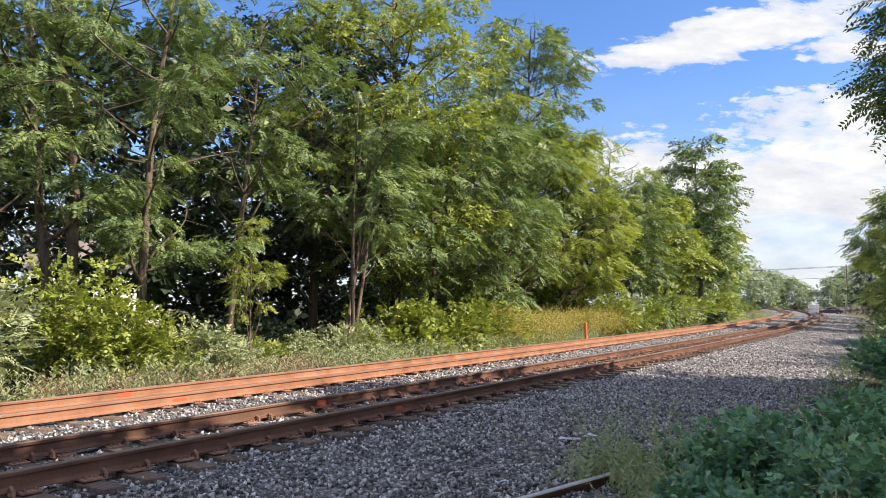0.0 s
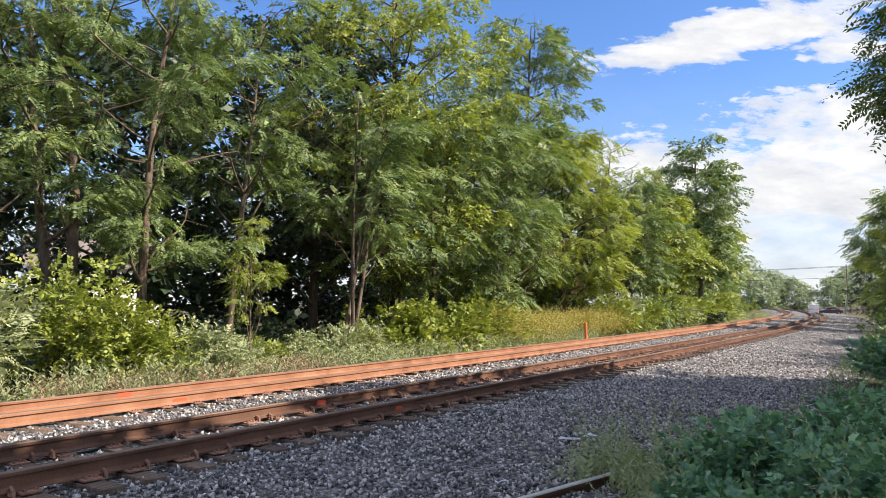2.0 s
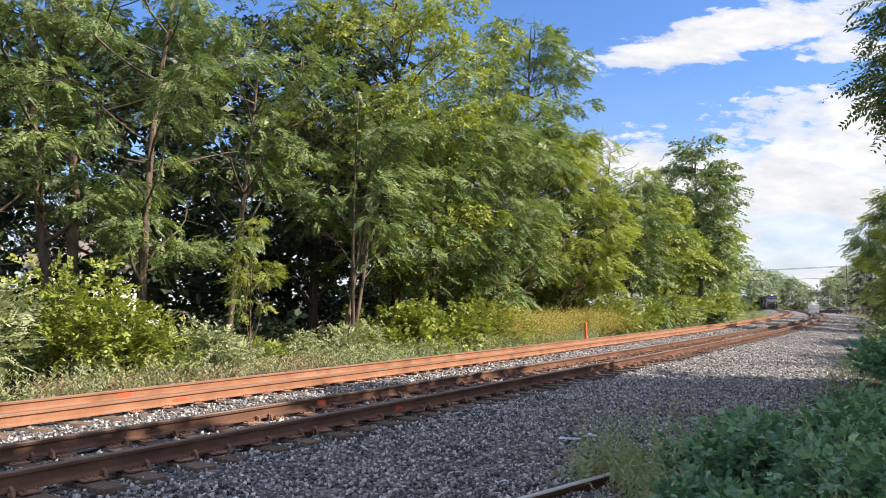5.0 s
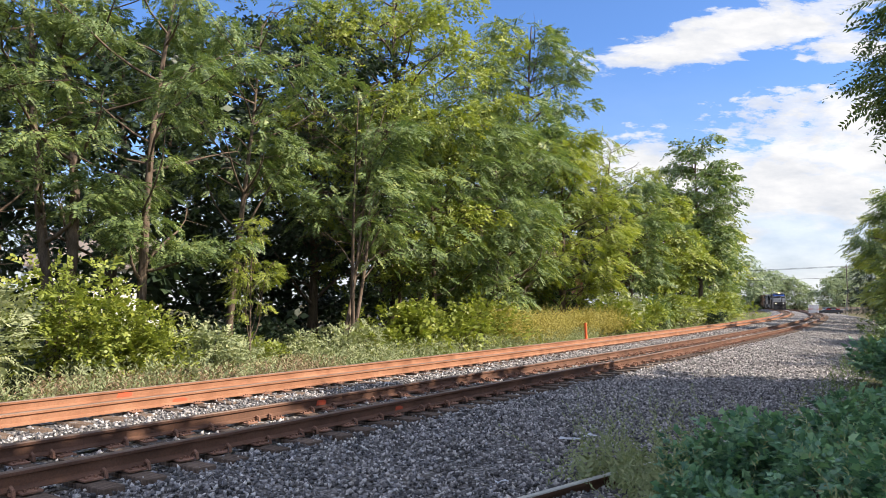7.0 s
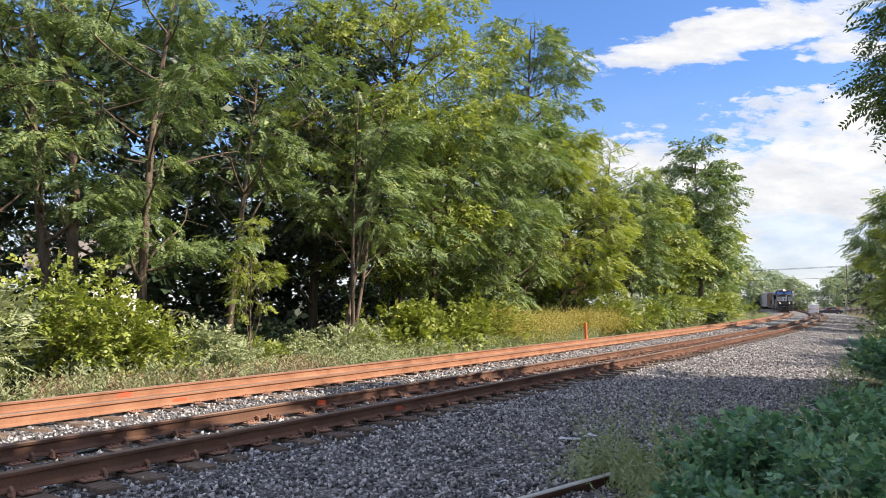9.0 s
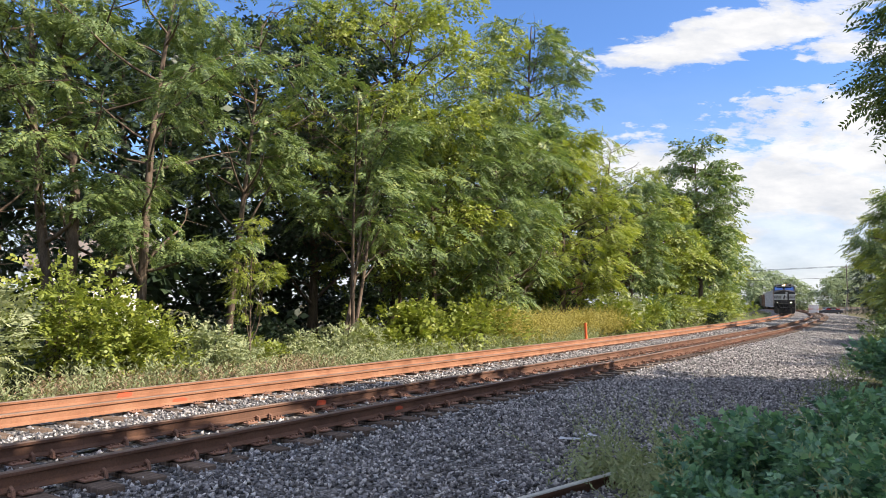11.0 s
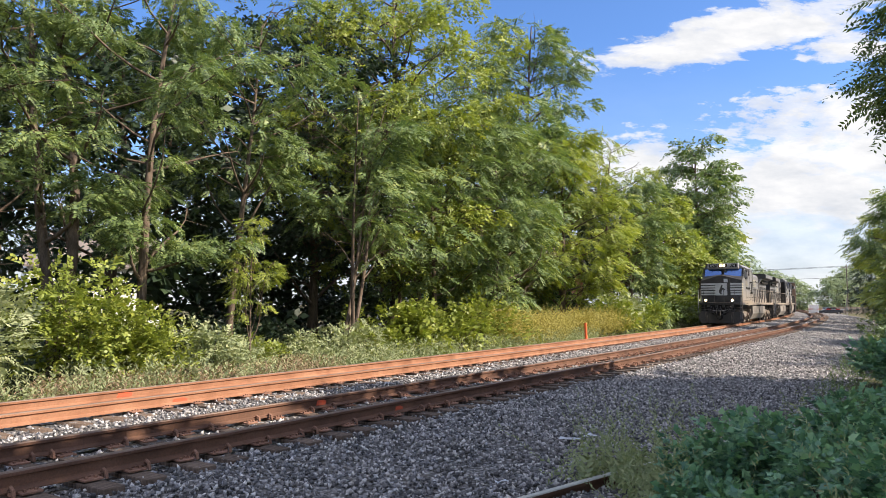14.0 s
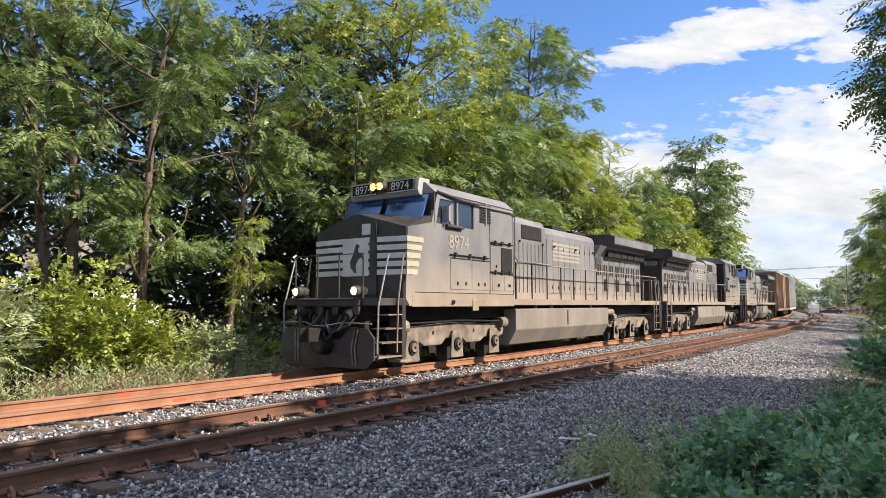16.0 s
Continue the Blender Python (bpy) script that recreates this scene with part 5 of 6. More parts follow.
    # white bands and the pale panel on the nose
    for i in range(5):
        z = 2.27 + i * 0.2
        for side in (-1, 1):
            bm = bmesh.new()
            y0, y1, y2 = side * 0.42, side * 0.46, side * 1.505
            quad = [(0.92, y0, z), (0.925, y1, z), (0.94 + 0.12, y2, z)]
            lo = [bm.verts.new(v) for v in quad]
            hi = [bm.verts.new((x, y, zz + 0.13)) for x, y, zz in quad]
            for a in range(2):
                bm.faces.new((lo[a], lo[a + 1], hi[a + 1], hi[a]))
            part("nose_band", bm, M["white"], top, "white band")
            end = 1.5 + 0.06 * i
            part("cab_band", box(1.08, end, side * 1.506 - 0.004, side * 1.506 + 0.004, z, z + 0.13), M["cream"], top, "cream band")
    part("emblem_panel", box(0.916, 0.924, -0.42, 0.42, 2.25, 3.2), M["white"], top, "white panel")
    mark = [(0.0, 2.32), (0.06, 2.34), (0.02, 2.5), (0.1, 2.66), (0.2, 2.72), (0.28, 2.62), (0.31, 2.66), (0.22, 2.8), (0.12, 2.82), (0.1, 2.94), (0.16, 3.0), (0.06, 3.06), (0.0, 2.96), (-0.06, 2.78), (-0.16, 2.62), (-0.14, 2.46)]
    part("emblem", prism([(-y, z) for y, z in mark], 0.904, 0.914, axis="x"), M["black"], top, "plain black emblem shape")
    # cab walls are split round the windows
    for side in (-1, 1):
        y0, y1 = sorted((side * 1.5, side * 1.42))
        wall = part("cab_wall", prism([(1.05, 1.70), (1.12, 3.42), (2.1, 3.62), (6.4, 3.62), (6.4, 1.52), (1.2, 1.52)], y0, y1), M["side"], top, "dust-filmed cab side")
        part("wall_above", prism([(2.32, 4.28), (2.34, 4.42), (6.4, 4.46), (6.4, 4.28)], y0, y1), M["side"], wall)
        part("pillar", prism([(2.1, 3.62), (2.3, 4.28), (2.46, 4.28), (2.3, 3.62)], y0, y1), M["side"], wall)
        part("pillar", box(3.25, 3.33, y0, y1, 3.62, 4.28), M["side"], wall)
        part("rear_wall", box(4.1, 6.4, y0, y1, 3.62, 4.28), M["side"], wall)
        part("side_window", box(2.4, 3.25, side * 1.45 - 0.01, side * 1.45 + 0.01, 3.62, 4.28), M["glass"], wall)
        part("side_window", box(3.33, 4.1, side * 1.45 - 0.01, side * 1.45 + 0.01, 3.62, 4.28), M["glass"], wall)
        part("window_post", box(2.98, 3.12, side * 1.47 - 0.01, side * 1.47 + 0.02, 3.66, 4.2), M["side"], wall)
        part("arm_rest", box(2.7, 3.5, *sorted((side * 1.5, side * 1.6)), 3.56, 3.63, 0.02), M["black"], wall)
        part("mirror", box(2.62, 2.7, *sorted((side * 1.5, side * 1.68)), 3.68, 4.1, 0.01), M["steel"], wall)
        part("drip_strip", rod([(2.3, side * 1.53, 4.44), (3.4, side * 1.56, 4.34), (4.3, side * 1.56, 4.33)], 0.03, 6), M["black"], wall)
        for i in range(6):
            part("louvre", box(4.42, 5.0, *sorted((side * 1.5, side * 1.525)), 3.86 + i * 0.09, 3.92 + i * 0.09), M["under"], wall)
        part("louvre_frame", box(4.7, 4.76, *sorted((side * 1.5, side * 1.535)), 3.8, 4.42), M["side"], wall)
        part("grille", box(5.62, 6.28, *sorted((side * 1.5, side * 1.52)), 2.5, 3.22, 0.01), M["under"], wall, "dark grille")
        part("pipe", rod([(4.1, side * 1.54, 4.3), (6.25, side * 1.54, 4.32), (6.42, side * 1.54, 4.2), (6.42, side * 1.54, 3.0), (6.6, side * 1.54, 2.88), (9.0, side * 1.5, 2.86)], 0.025, 6), M["side"], wall)
        for x0, x1, z0, z1 in ((2.95, 3.95, 1.95, 2.75), (4.0, 4.95, 1.95, 2.75), (5.1, 5.75, 1.95, 2.42), (5.8, 6.35, 1.95, 2.42), (5.0, 5.6, 2.5, 3.25)):
            d = part("access_door", box(x0, x1, *sorted((side * 1.5, side * 1.512)), z0, z1, 0.004), M["side"], wall)
            part("latch", box(x0 + 0.3, x0 + 0.36, *sorted((side * 1.51, side * 1.53)), z0 + 0.12, z0 + 0.2), M["under"], d)
            part("latch", box(x1 - 0.3, x1 - 0.24, *sorted((side * 1.51, side * 1.53)), z0 + 0.12, z0 + 0.2), M["under"], d)
            part("hinge_rail", box(x0, x1, *sorted((side * 1.51, side * 1.525)), z1 + 0.01, z1 + 0.035), M["under"], d)
        for x0, x1, z in ((2.9, 4.85, 2.86), (5.0, 6.3, 2.48), (5.0, 6.3, 3.34)):
            bar = part("door_bar", rod([(x0, side * 1.53, z), (x1, side * 1.53, z)], 0.018, 6), M["under"], wall)
            for q in (x0 + 0.25, (x0 + x1) / 2, x1 - 0.2):
                part("bar_bracket", box(q - 0.04, q + 0.04, *sorted((side * 1.5, side * 1.56)), z - 0.05, z + 0.06), M["under"], bar)
        for x in (4.98, 6.37):
            part("panel_seam", box(x - 0.012, x + 0.012, *sorted((side * 1.5, side * 1.508)), 1.86, 4.25), M["under"], wall)
        part("seam_line", box(1.4, 6.4, *sorted((side * 1.5, side * 1.507)), 1.845, 1.86), M["under"], wall)
        part("lifting_eye", rod([(3.05, side * 1.5, 1.62), (3.05, side * 1.55, 1.6)], 0.06, 8), M["under"], wall)
        part("jacking_pad", box(4.02, 4.32, *sorted((side * 1.48, side * 1.53)), 1.38, 1.7, 0.02), M["sill"], wall)
        part("sill_band", box(1.3, 6.4, *sorted((side * 1.5, side * 1.505)), 1.5, 1.84), M["sill"], wall)
        lettering(number, 0.5, M["faded"], top, facing(side, 3.35, side * 1.512, 3.18))
    part("cab_floor", box(1.2, 6.4, -1.42, 1.42, 1.72, 1.8), M["under"], top)
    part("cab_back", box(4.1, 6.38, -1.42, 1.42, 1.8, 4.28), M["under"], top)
    roof = [(-1.53, 4.42), (-1.2, 4.70), (-0.5, 4.80), (0.5, 4.80), (1.2, 4.70), (1.53, 4.42), (1.4, 4.34), (-1.4, 4.34)]
    part("cab_roof", prism(roof, 2.22, 6.4, axis="x", bevel=0.015), M["side"], top, "grey dusty roof")
    brow = [(2.06, 4.36), (1.98, 4.48), (2.05, 4.80), (2.5, 4.82), (2.5, 4.36)]
    part("brow", prism(brow, -1.15, 1.15, bevel=0.02), M["pale"], top)
    part("front_wall", prism([(-1.5, 3.5), (-1.5, 4.4), (1.5, 4.4), (1.5, 3.5)], 2.2, 2.24, axis="x"), M["black"], top)
    for y0, y1 in ((-1.36, -0.1), (0.1, 1.36)):
        w = part("windshield", prism([(1.86, 3.74), (2.16, 4.36), (2.2, 4.36), (1.9, 3.74)], y0, y1), M["shield"], top, "reflecting windshield with sky blue put into its tint")
        part("wiper", rod([(2.05, (y0 + y1) / 2, 4.28), (2.04, (y0 + y1) / 2 + 0.18, 4.05), (2.03, (y0 + y1) / 2 + 0.3, 3.9)], 0.012, 5), M["under"], w)
        board = part("number_board", box(1.92, 2.02, min(y0, y1) + (0.1 if y0 > 0 else 0.32), max(y0, y1) - (0.32 if y0 > 0 else 0.1), 4.46, 4.78, 0.02), M["under"], top)
        mid = (y0 + y1) / 2 + (-0.11 if y0 > 0 else 0.11)
        part("board_frame", box(1.905, 1.918, mid - 0.44, mid + 0.44, 4.755, 4.785), M["pale"], board)
        part("board_frame", box(1.905, 1.918, mid - 0.44, mid + 0.44, 4.455, 4.485), M["pale"], board)
        lettering(number, 0.3, M["white"], board, facing("f", 1.915, (y0 + y1) / 2 + (-0.11 if y0 > 0 else 0.11), 4.61), "number", 0.002)
    head = part("headlight", box(1.9, 2.02, -0.22, 0.22, 4.48, 4.76, 0.03), M["black"], top)
    for y in (-0.11, 0.11):
        lamp_can(head, 1.69, y, 4.62, 0.105, 0.18, M["lamp_on"], M["reflector"])
    part("horn_post", box(3.5, 3.7, -0.3, 0.3, 4.7, 4.82, 0.02), M["steel"], top)
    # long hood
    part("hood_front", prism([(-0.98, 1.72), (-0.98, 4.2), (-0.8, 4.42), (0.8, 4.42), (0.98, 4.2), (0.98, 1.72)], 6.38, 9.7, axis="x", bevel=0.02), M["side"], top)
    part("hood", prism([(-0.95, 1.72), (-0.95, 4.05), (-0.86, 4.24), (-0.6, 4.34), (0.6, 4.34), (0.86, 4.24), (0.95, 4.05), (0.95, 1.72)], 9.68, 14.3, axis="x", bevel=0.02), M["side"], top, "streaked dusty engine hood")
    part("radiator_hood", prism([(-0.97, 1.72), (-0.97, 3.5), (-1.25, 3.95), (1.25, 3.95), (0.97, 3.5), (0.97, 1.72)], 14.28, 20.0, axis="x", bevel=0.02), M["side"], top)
    wing = [(-1.25, 3.93), (-1.56, 4.02), (-1.56, 4.36), (-1.35, 4.46), (1.35, 4.46), (1.56, 4.36), (1.56, 4.02), (1.25, 3.93)]
    wing_body = part("radiator_wing", prism(wing, 15.0, 20.2, axis="x", bevel=0.02), M["black"], top, "overhanging radiator wing")
    for side in (-1, 1):
        # dusty plate paler than the black wing, sunlight on the flank in its colour
        part("wing_fascia", box(15.03, 20.17, *sorted((side * 1.558, side * 1.57)), 4.05, 4.34), M["side"], wing_body, "dusty grey edge with sunlit tone put into its paint")
    part("rear_end", box(19.99, 20.05, -0.95, 0.95, 1.72, 3.92, 0.01), M["black"], top)
    lettering(number, 0.34, M["white"], top, facing("r", 20.06, 0.38, 3.7))
    part("exhaust_stack", box(11.6, 12.8, -0.35, 0.35, 4.3, 4.56, 0.03), M["under"], top)
    part("roof_hatch", box(7.0, 9.0, -0.6, 0.6, 4.4, 4.5, 0.03), M["side"], top)
    part("dynamic_brake_vent", box(13.0, 14.2, -0.6, 0.6, 4.3, 4.45, 0.03), M["under"], top)
    for side in (-1, 1):
        part("intake_grille", box(7.9, 9.35, *sorted((side * 0.98, side * 1.0)), 3.72, 4.18, 0.02), M["under"], top, "black intake grille")
        for i in range(11):
            x = 6.55 + i * 0.29
            part("hood_rib", box(x, x + 0.02, *sorted((side * 0.98, side * 0.992)), 1.95, 3.6), M["under"], top)
        for i in range(9):
            x = 9.85 + i * 0.49
            d = part("hood_door", box(x, x + 0.46, *sorted((side * 0.95, side * 0.968)), 1.95, 3.85, 0.004), M["side"], top)
            part("latch", box(x + 0.4, x + 0.43, *sorted((side * 0.966, side * 0.985)), 2.1, 2.22), M["under"], d)
            part("latch", box(x + 0.4, x + 0.43, *sorted((side * 0.966, side * 0.985)), 3.5, 3.62), M["under"], d)
        for i in range(8):
            x = 14.4 + i * 0.69
            d = part("hood_door", box(x, x + 0.64, *sorted((side * 0.97, side * 0.986)), 1.95, 3.42, 0.004), M["side"], top)
            part("vent", box(x + 0.1, x + 0.28, *sorted((side * 0.985, side * 0.992)), 2.75, 3.2), M["under"], d)
            part("vent", box(x + 0.36, x + 0.54, *sorted((side * 0.985, side * 0.992)), 2.75, 3.2), M["under"], d)
            if i % 2:
                part("vent", box(x + 0.1, x + 0.54, *sorted((side * 0.985, side * 0.992)), 2.1, 2.6), M["under"], d)
        for i in range(6):
            part("radiator_screen", prism([(15.25 + i * 0.8, 3.55), (15.98 + i * 0.8, 3.55), (15.98 + i * 0.8, 3.9), (15.25 + i * 0.8, 3.9)], *sorted((side * 1.02, side * 1.19))), M["under"], top)
        # pale worn bands on the flank in place of the operator's name
        for i in range(5):
            part("flank_band", box(10.3, 12.75, *sorted((side * 0.969, side * 0.975)), 3.12 + i * 0.14, 3.2 + i * 0.14), M["faded"], top, "faded cream band")
        for x in (6.9, 7.75, 9.45, 10.4, 12.3, 14.0):
            part("grab_bolt", rod([(x, side * 0.95, 3.62), (x, side * 1.03, 3.62)], 0.04, 7), M["under"], top)
        # thin black plate on the hood just ahead of the radiator wing
        part("soot_patch", box(14.32, 14.98, *sorted((side * 0.985, side * 0.99)), 3.0, 3.48), M["black"], top, "dark patch below the radiator")
        hand_rail(top, 6.6, 20.9, side * 1.46, 1.7, 2.84, 14)
        # tank
        tank = [(side * 0.6, 0.32), (side * 1.2, 0.32), (side * 1.46, 0.78), (side * 1.46, 1.42), (side * 0.6, 1.42)]
        part("fuel_tank", prism(tank, 6.6, 14.4, axis="x", bevel=0.03), M["tank"], top, "tan dust-covered fuel tank")
        part("tank_gauge", box(10.4, 10.46, *sorted((side * 1.46, side * 1.475)), 0.85, 1.35), M["under"], top)
        for x in (8.2, 9.4, 12.9):
            part("filler", rod([(x, side * 1.3, 1.4), (x, side * 1.32, 1.52)], 0.06, 8), M["steel"], top)
        part("air_reservoir", rod([(14.6, side * 1.2, 1.25), (15.4, side * 1.2, 1.25)], 0.14, 12), M["truck"], top)
        truck_frame(top, 0, side, (1.68, 3.68, 5.66))
        truck_frame(top, 0, side, (15.9, 17.9, 19.9))
        steps(top, 21.25, -1, side)
        part("rear_handrail", rod([(21.3, side * 0.35, 1.7), (21.3, side * 0.35, 2.75), (21.3, side * 1.1, 2.75), (21.3, side * 1.1, 1.7)], 0.022, 6), M["sill"], top)
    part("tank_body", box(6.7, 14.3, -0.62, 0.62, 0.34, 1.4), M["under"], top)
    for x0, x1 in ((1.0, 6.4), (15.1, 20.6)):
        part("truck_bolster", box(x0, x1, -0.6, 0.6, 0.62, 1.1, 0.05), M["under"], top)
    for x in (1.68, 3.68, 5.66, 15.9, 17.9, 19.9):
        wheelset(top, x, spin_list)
    part("rear_beam", box(21.1, 21.35, -1.5, 1.5, 1.0, 1.66, 0.02), M["black"], top)
    part("rear_pilot", box(21.3, 21.36, -1.45, 1.45, 0.3, 1.02, 0.02), M["black"], top)
    part("rear_coupler", box(21.3, 21.95, -0.12, 0.12, 0.72, 1.0, 0.03), M["under"], top)
    return top


def freight_car(label, length, height, mat, seed, doors=True):
    """A tall ribbed freight car on two four-wheeled trucks; x from its leading end."""
    rng = random.Random(seed)
    top = new("freight_car")
    tagged(top, label, "freight car", "freight cars of the train")
    part("body", box(0.4, length - 0.4, -1.5, 1.5, 1.1, height, 0.03), mat, top)
    part("roof", prism([(-1.56, height - 0.02), (0, height + 0.16), (1.56, height - 0.02), (1.56, height - 0.1), (-1.56, height - 0.1)], 0.35, length - 0.35, axis="x"), M["pale_car"], top)
    part("side_sill", box(0.4, length - 0.4, -1.54, 1.54, 0.85, 1.12, 0.02), mat, top)
    n = int(length / 1.2)
    for side in (-1, 1):
        for i in range(n + 1):
            x = 0.45 + (length - 0.95) * i / n
            part("rib", box(x, x + 0.1, *sorted((side * 1.5, side * 1.57)), 1.1, height - 0.05), mat, top)
        if doors:
            part("door", box(length / 2 - 1.6, length / 2 + 1.6, *sorted((side * 1.57, side * 1.63)), 1.15, height - 0.2, 0.02), mat, top)
            part("door_rod", rod([(length / 2 - 0.4, side * 1.66, 1.2), (length / 2 - 0.4, side * 1.66, height - 0.25)], 0.03, 6), M["steel"], top)
    for i in range(6):
        part("end_rung", rod([(0.36, -1.3, 1.3 + 0.38 * i), (0.36, -0.9, 1.3 + 0.38 * i)], 0.02, 5), M["steel"], top)
    for x in (2.4, length - 2.4):
        part("truck_bolster", box(x - 1.2, x + 1.2, -1.1, 1.1, 0.35, 0.85, 0.08), M["truck"], top)
        for q in (x - 0.9, x + 0.9):
            part("wheelset", rod([(q, -0.8, 0.45), (q, 0.8, 0.45)], 0.45, 18), M["under"], top)
    part("coupler", box(-0.3, 0.5, -0.12, 0.12, 0.72, 1.0, 0.03), M["under"], top)
    part("coupler", box(length - 0.5, length + 0.3, -0.12, 0.12, 0.72, 1.0, 0.03), M["under"], top)
    return top


SPIN = []
lead = locomotive("dusty black freight locomotive with lit headlights", "8974", SPIN)
second = locomotive("dusty black freight locomotive coupled tail first", "9750", [])
third = locomotive("dusty black trailing freight locomotive", "", [])


CARS = []
offset = 66.9
BROWN, GREY = "weathered brown ribbed boxcar behind the locomotives", "tall pale grey enclosed freight car"
for i, (ln, ht, mat, lab) in enumerate([(18.6, 5.1, "boxcar", BROWN), (27.4, 5.6, "pale_car", GREY), (27.4, 5.6, "pale_car", GREY), (18.6, 5.1, "boxcar", BROWN),
                                        (27.4, 5.6, "pale_car", GREY), (27.4, 5.6, "pale_car", GREY)]):
    CARS.append((freight_car(lab, ln, ht, M[mat], 700 + i, mat == "boxcar"), offset, ln))
    offset += ln + 0.6


# ---- small things of the line ----
def put_mark(s, d, lng):
    me_ob = bpy.data.meshes.new("paint_mark")
    bm = prism([(-lng / 2, -0.042), (lng * 0.45, -0.045), (lng / 2, 0.02), (lng * 0.2, 0.044), (-lng * 0.4, 0.04)], -0.0015, 0.0015)
    bm.to_mesh(me_ob)
    bm.free()
    me_ob.materials.append(M["paint_mark"])
    ob = new("paint_mark", me_ob)
    x, y, _ = at(s, d + 0.0125)
    ob.matrix_basis = Matrix.Translation((x, y, -0.10)) @ Matrix.Rotation(math.pi / 2 - heading(s), 4, "Z")
    tagged(ob, "orange survey paint sprayed on a rail web", "paint mark", "survey paint marks")


put_mark(8.2, float(spacing(8.2)) - 0.7525, 0.24)
put_mark(8.43, float(spacing(8.43)) + 0.7525, 0.2)
put_mark(6.96, 0.7525, 0.3)
put_mark(6.81, -0.7525, 0.3)


def joint_bar(s, d):
    """A bolted joint on the web of a rail."""
    top = new("joint_bar")
    x, y, _ = at(s, d)
    top.matrix_basis = Matrix.Translation((x, y, 0)) @ Matrix.Rotation(math.pi / 2 - heading(s), 4, "Z")
    tagged(top, "rusty bolted joint bar on a rail", "joint bar", "rail joints")
    part("bar", box(-0.45, 0.45, -0.03, -0.010, -0.15, -0.06, 0.006), M["rust_dark"], top)
    for i in range(6):
        xx = -0.36 + i * 0.144
        part("bolt", rod([(xx, -0.05, -0.105), (xx, -0.02, -0.105)], 0.016, 6), M["plate"], top)


joint_bar(17.9, float(spacing(17.9)) + 0.7525)


def marker_post():
    top = new("marker_post")
    top.location = (6.9, 32.2, -0.6)
    tagged(top, "orange marker post with a white foot by the track", "marker post")
    part("post", rod([(0, 0, 0.5), (-0.02, 0, 1.28)], [0.07, 0.06], 10), M["orange"], top, "orange sleeve")
    part("foot", rod([(0, 0, 0), (0, 0, 0.52)], 0.075, 10), M["white"], top)


def litter(x, y, z, w, l, turn, seed, label):
    rng = random.Random(seed)
    bm = bmesh.new()
    g = [[bm.verts.new(((i / 3 - 0.5) * w, (j / 3 - 0.5) * l, rng.uniform(0, 0.03))) for i in range(4)] for j in range(4)]
    for j in range(3):
        for i in range(3):
            bm.faces.new((g[j][i], g[j][i + 1], g[j + 1][i + 1], g[j + 1][i]))
    bmesh.ops.solidify(bm, geom=bm.faces[:], thickness=0.003)
    me = bpy.data.meshes.new("litter")
    bm.to_mesh(me)
    bm.free()
    me.materials.append(M["paper"])
    ob = new("litter", me)
    ob.matrix_basis = pose(x, y, z, 0, 0, turn)
    tagged(ob, label, "litter")


marker_post()
litter(0.6, 6.95, -0.245, 0.13, 0.08, 20, 1, "crumpled pale blue wrapper lying on the gravel")
litter(2.05, 9.45, -0.27, 0.26, 0.12, 50, 2, "torn white paper lying on the gravel")
litter(1.75, 9.3, -0.28, 0.3, 0.1, -20, 3, "flattened dry cardboard lying on the gravel")


def cabinet():
    top = new("signal_cabinet")
    top.location = (74.9, 134.5, -0.6)
    top.rotation_euler.z = radians(-20)
    tagged(top, "white metal signal cabinet by the level crossing", "cabinet")
    b = part("body", box(-0.85, 0.85, -0.5, 0.5, 0.15, 2.0, 0.03), M["cabinet"], top)
    part("roof", box(-0.92, 0.92, -0.58, 0.58, 2.0, 2.1, 0.03), M["cabinet"], top)
    part("base", box(-0.8, 0.8, -0.55, 0.55, 0, 0.16), M["steel"], top)
    for x in (-0.8, 0.02):
        part("door", box(x, x + 0.78, -0.53, -0.5, 0.25, 1.93, 0.01), M["cabinet"], top)


def gate(x, y, turn):
    top = new("crossing_gate")
    top.matrix_basis = pose(x, y, -0.6, 0, 0, turn)
    tagged(top, "lowered red and white level crossing gate", "crossing gate")
    part("mast", rod([(0, 0, 0), (0, 0, 3.4)], 0.08, 8), M["steel"], top)
    part("mechanism", box(-0.25, 0.25, -0.2, 0.2, 0.9, 1.5, 0.03), M["steel"], top)
    for i in range(8):
        part("arm_band", box(0.3 + i * 0.8, 1.1 + i * 0.8, -0.03, 0.03, 1.15, 1.28), M["red" if i % 2 else "white"], top)
    for z in (2.3, 2.9):
        for sx in (-0.4, 0.4):
            part("signal_lamp", rod([(sx, -0.05, z), (sx, 0.15, z)], 0.16, 12), M["under"], top)


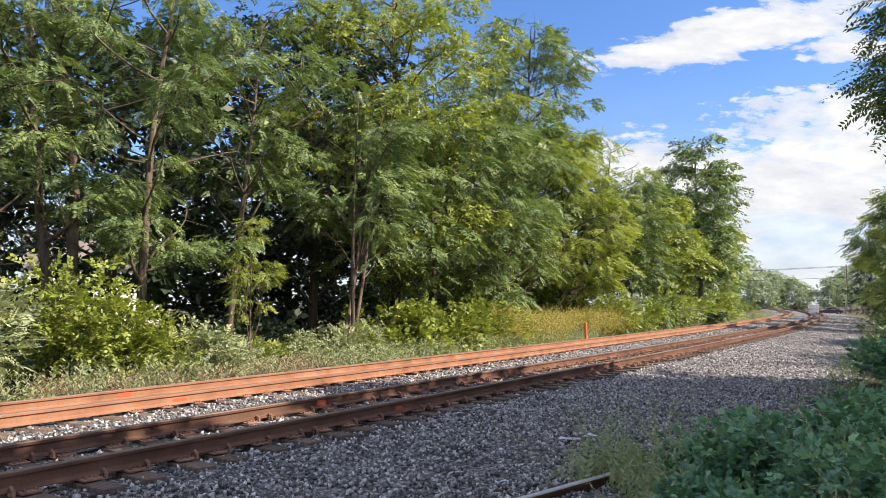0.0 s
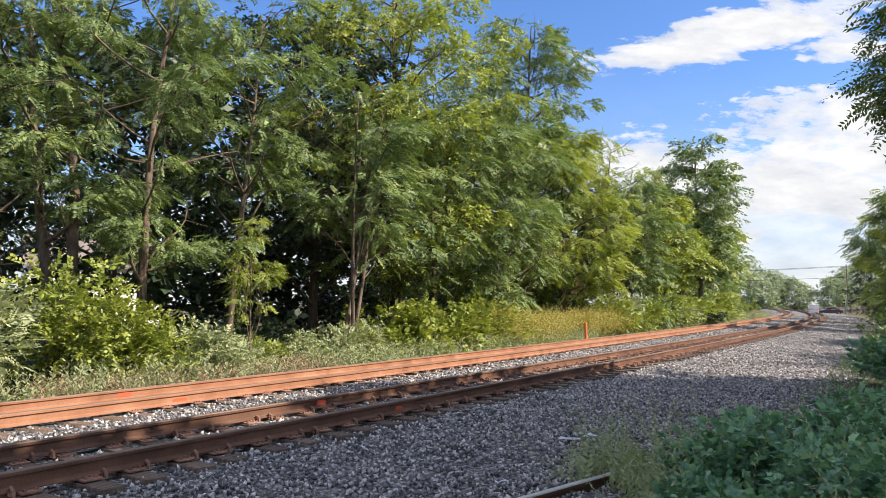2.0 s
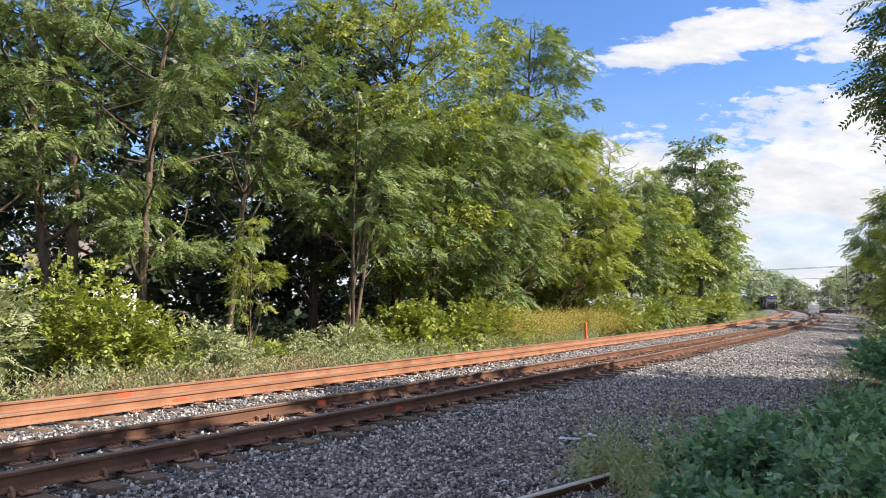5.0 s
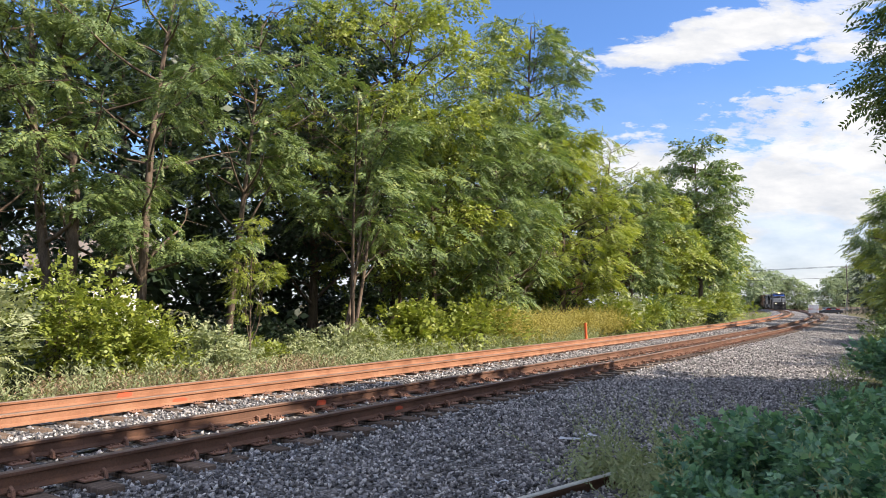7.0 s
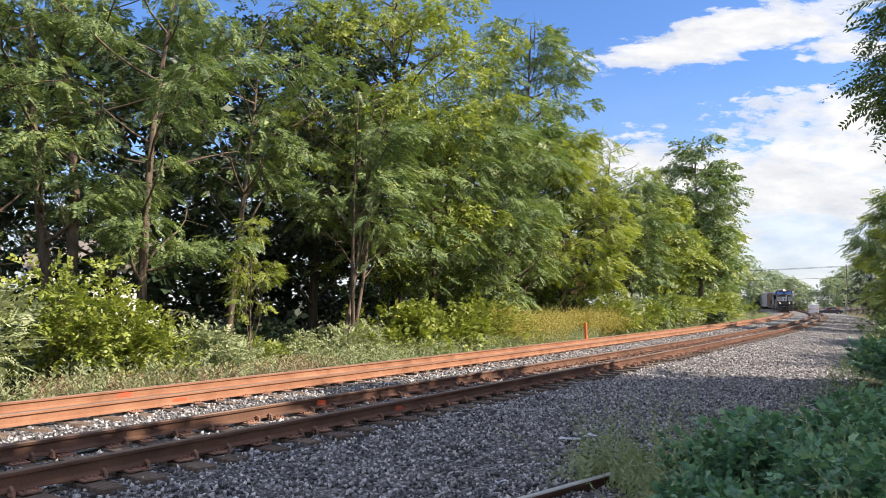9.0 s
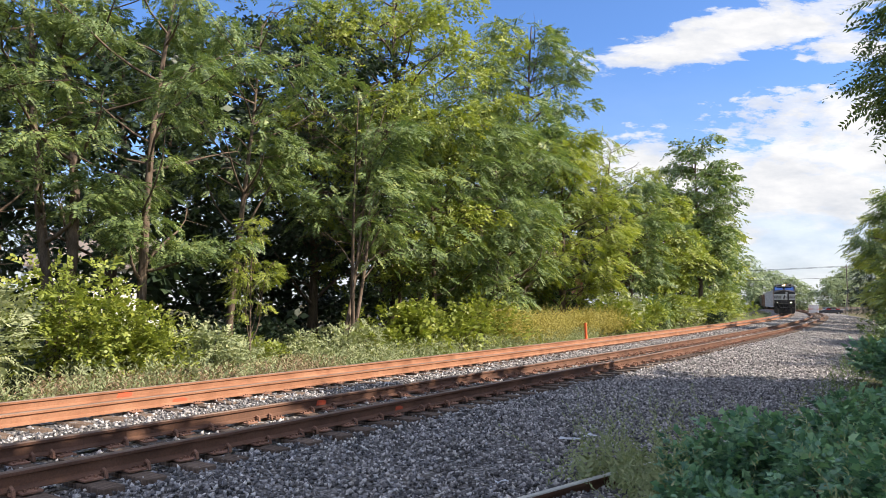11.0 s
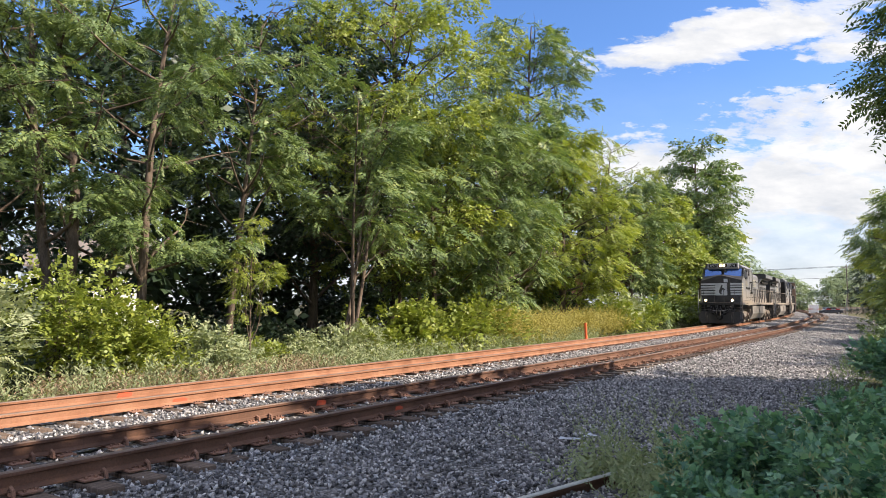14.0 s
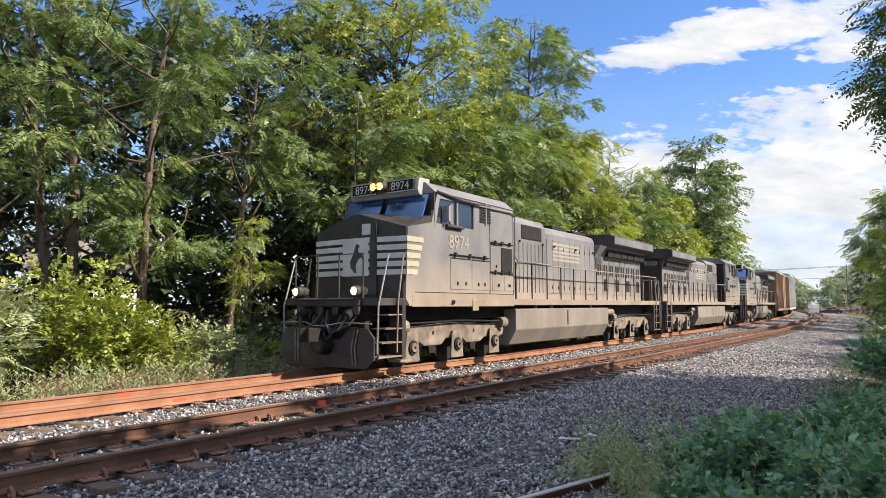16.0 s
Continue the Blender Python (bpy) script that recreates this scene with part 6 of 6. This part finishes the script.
def parked_car(x, y, turn, label, mat):
    top = new("parked_car")
    top.matrix_basis = pose(x, y, -0.6, 0, 0, turn)
    tagged(top, label, "car", "parked cars")
    part("body", prism([(-2.2, 0.35), (-2.25, 0.75), (-1.3, 0.95), (1.6, 1.0), (2.2, 0.9), (2.25, 0.4)], -0.88, 0.88, bevel=0.06), mat, top)
    part("cabin", prism([(-1.35, 0.93), (-0.6, 1.45), (0.9, 1.48), (1.7, 0.98)], -0.76, 0.76, bevel=0.06), M["glass"], top)
    part("roof", prism([(-0.6, 1.44), (-0.5, 1.5), (0.85, 1.52), (0.95, 1.46)], -0.7, 0.7), mat, top)
    for sx in (-1.4, 1.4):
        for sy in (-0.82, 0.82):
            w = part("wheel", rod([(sx, sy - 0.1, 0.33), (sx, sy + 0.1, 0.33)], 0.33, 16), M["under"], top)
            part("rim", disc((sx, sy * 1.13, 0.33), (0, 1, 0), 0.2, 0.02, 12), M["steel"], w)


def fence(x0, y0, x1, y1, n):
    top = new("fence")
    top.location = (x0, y0, -0.6)
    tagged(top, "grey board fence beyond the gravel", "fence")
    d = Vector((x1 - x0, y1 - y0, 0))
    t = math.atan2(d.y, d.x)
    ln = d.length
    for i in range(n + 1):
        p = part("post", box(-0.06, 0.06, -0.06, 0.06, 0, 1.7), M["pole"], top)
        p.matrix_basis = Matrix.Rotation(t, 4, "Z") @ Matrix.Translation((ln * i / n, 0, 0))
    for i in range(n * 3):
        p = part("board", box(0.02, ln / n / 3 - 0.02, -0.03, 0.0, 0.1, 1.6), M["pole"], top)
        p.matrix_basis = Matrix.Rotation(t, 4, "Z") @ Matrix.Translation((ln * i / n / 3, 0.09, 0))


def utility_pole(x, y, h):
    top = new("utility_pole")
    top.location = (x, y, -0.6)
    tagged(top, "wooden utility pole with crossarm by the crossing", "utility pole", "utility poles")
    part("mast", rod([(0, 0, 0), (0, 0, h)], [0.16, 0.1], 8), M["pole"], top)
    part("crossarm", box(-1.2, 1.2, -0.06, 0.06, h - 0.9, h - 0.76), M["pole"], top)
    for sx in (-1.1, -0.5, 0.5, 1.1):
        part("insulator", rod([(sx, 0, h - 0.76), (sx, 0, h - 0.6)], 0.05, 8), M["steel"], top)


def wire(a, b, sag):
    pts = []
    for i in range(13):
        t = i / 12
        p = Vector(a).lerp(Vector(b), t)
        p.z -= sag * 4 * t * (1 - t)
        pts.append(p)
    ob = new("overhead_wire", bpy.data.meshes.new("overhead_wire"))
    bm = rod(pts, 0.035, 5)
    bm.to_mesh(ob.data)
    bm.free()
    ob.data.materials.append(M["under"])
    tagged(ob, "dark overhead utility wire across the railway", "overhead wire", "overhead wires")


cabinet()
gate(79.5, 131.0, 150)
parked_car(81.5, 140.0, -25, "dark parked car beyond the level crossing", M["car"])
parked_car(85.0, 147.5, 65, "dark car waiting at the level crossing", M["car"])
fence(88.0, 150.0, 102.0, 153.0, 9)
utility_pole(100.5, 165.0, 12.1)
utility_pole(40.0, 240.0, 14.4)
for dz, dx in ((0.0, -1.0), (-0.1, 1.0), (-2.8, 0.0)):
    wire((100.5 + dx, 165.0, 11.1 + dz), (40.0 + dx, 240.0, 13.4 + dz), 1.0)


def house(x, y, turn, w, d, h, wall, label):
    """A plain house glimpsed through the trees."""
    top = new("house")
    top.matrix_basis = pose(x, y, -0.6, 0, 0, turn)
    tagged(top, label, "house", "houses behind the woods")
    part("wall", box(-w / 2, w / 2, -d / 2, d / 2, 0, h), wall, top)
    part("gable", prism([(-d / 2, h - 0.02), (d / 2, h - 0.02), (0, h + d * 0.36)], -w / 2 + 0.02, w / 2 - 0.02, axis="x"), wall, top)
    part("roof", prism([(-d / 2 - 0.4, h - 0.15), (0, h + d * 0.4), (d / 2 + 0.4, h - 0.15), (d / 2 + 0.4, h + 0.05), (0, h + d * 0.4 + 0.2), (-d / 2 - 0.4, h + 0.05)], -w / 2 - 0.3, w / 2 + 0.3, axis="x"), M["roof"], top)
    for i in range(3):
        for z in (1.0, 3.7):
            if z + 1.4 < h:
                win = part("window", box(-w / 2 + 1 + i * (w - 2.9) / 2, -w / 2 + 1.9 + i * (w - 2.9) / 2, -d / 2 - 0.03, -d / 2 + 0.02, z, z + 1.4), M["glass"], top)
                part("frame", box(-w / 2 + 0.92 + i * (w - 2.9) / 2, -w / 2 + 1.98 + i * (w - 2.9) / 2, -d / 2 - 0.05, -d / 2 - 0.005, z - 0.08, z), M["white"], win)


house(-34.0, 64.0, 35, 11, 8, 5.6, M["siding"], "white sided house half hidden behind the woods")
house(7.0, 64.0, 35, 10, 8, 5.4, M["brick"], "red brick house half hidden behind the woods")
house(-1.0, 70.0, 35, 11, 8, 5.2, M["siding"], "white sided house half hidden behind the woods")


# ---- what moves ----
SPEED, FRONT_AT_END, LENGTH = 21.3, 11.31, 21.36


def on_rails(s0, a, b, length, backwards=False):
    """The pose of a vehicle whose leading end stands s0 metres along the track, carried at a and b metres behind it."""
    p, q = Vector(at(s0 + a, 0)), Vector(at(s0 + b, 0))
    d = (q - p).normalized()
    lead_end = p - d * a
    turn = math.atan2(d.y, d.x)
    m = Matrix.Rotation(turn, 4, "Z")
    m = Matrix.Translation(lead_end + Vector((0, 0, CANT / 2))) @ m
    if backwards:
        m = m @ Matrix.Translation((length, 0, 0)) @ Matrix.Rotation(math.pi, 4, "Z")
    return m


def motions():
    times = [0.5 * i for i in range(33)]

    def front(t):
        return FRONT_AT_END + SPEED * (16.0 - t)

    walk(lead, [(t, on_rails(front(t), 3.7, 17.9, LENGTH)) for t in times])
    walk(second, [(t, on_rails(front(t) + 22.3, 3.5, 17.7, LENGTH, True)) for t in times])
    walk(third, [(t, on_rails(front(t) + 44.6, 3.7, 17.9, LENGTH)) for t in times])
    for car, off, ln in CARS:
        walk(car, [(t, on_rails(front(t) + off, 2.4, ln - 2.4, ln)) for t in times])
    for w, x in SPIN:
        rows = []
        for i in range(481):
            t = i / 30
            rows.append((t, Matrix.Translation((x, 0, 0.533)) @ Matrix.Rotation(-SPEED * t / 0.533, 4, "Y")))
        walk(w, rows)


motions()
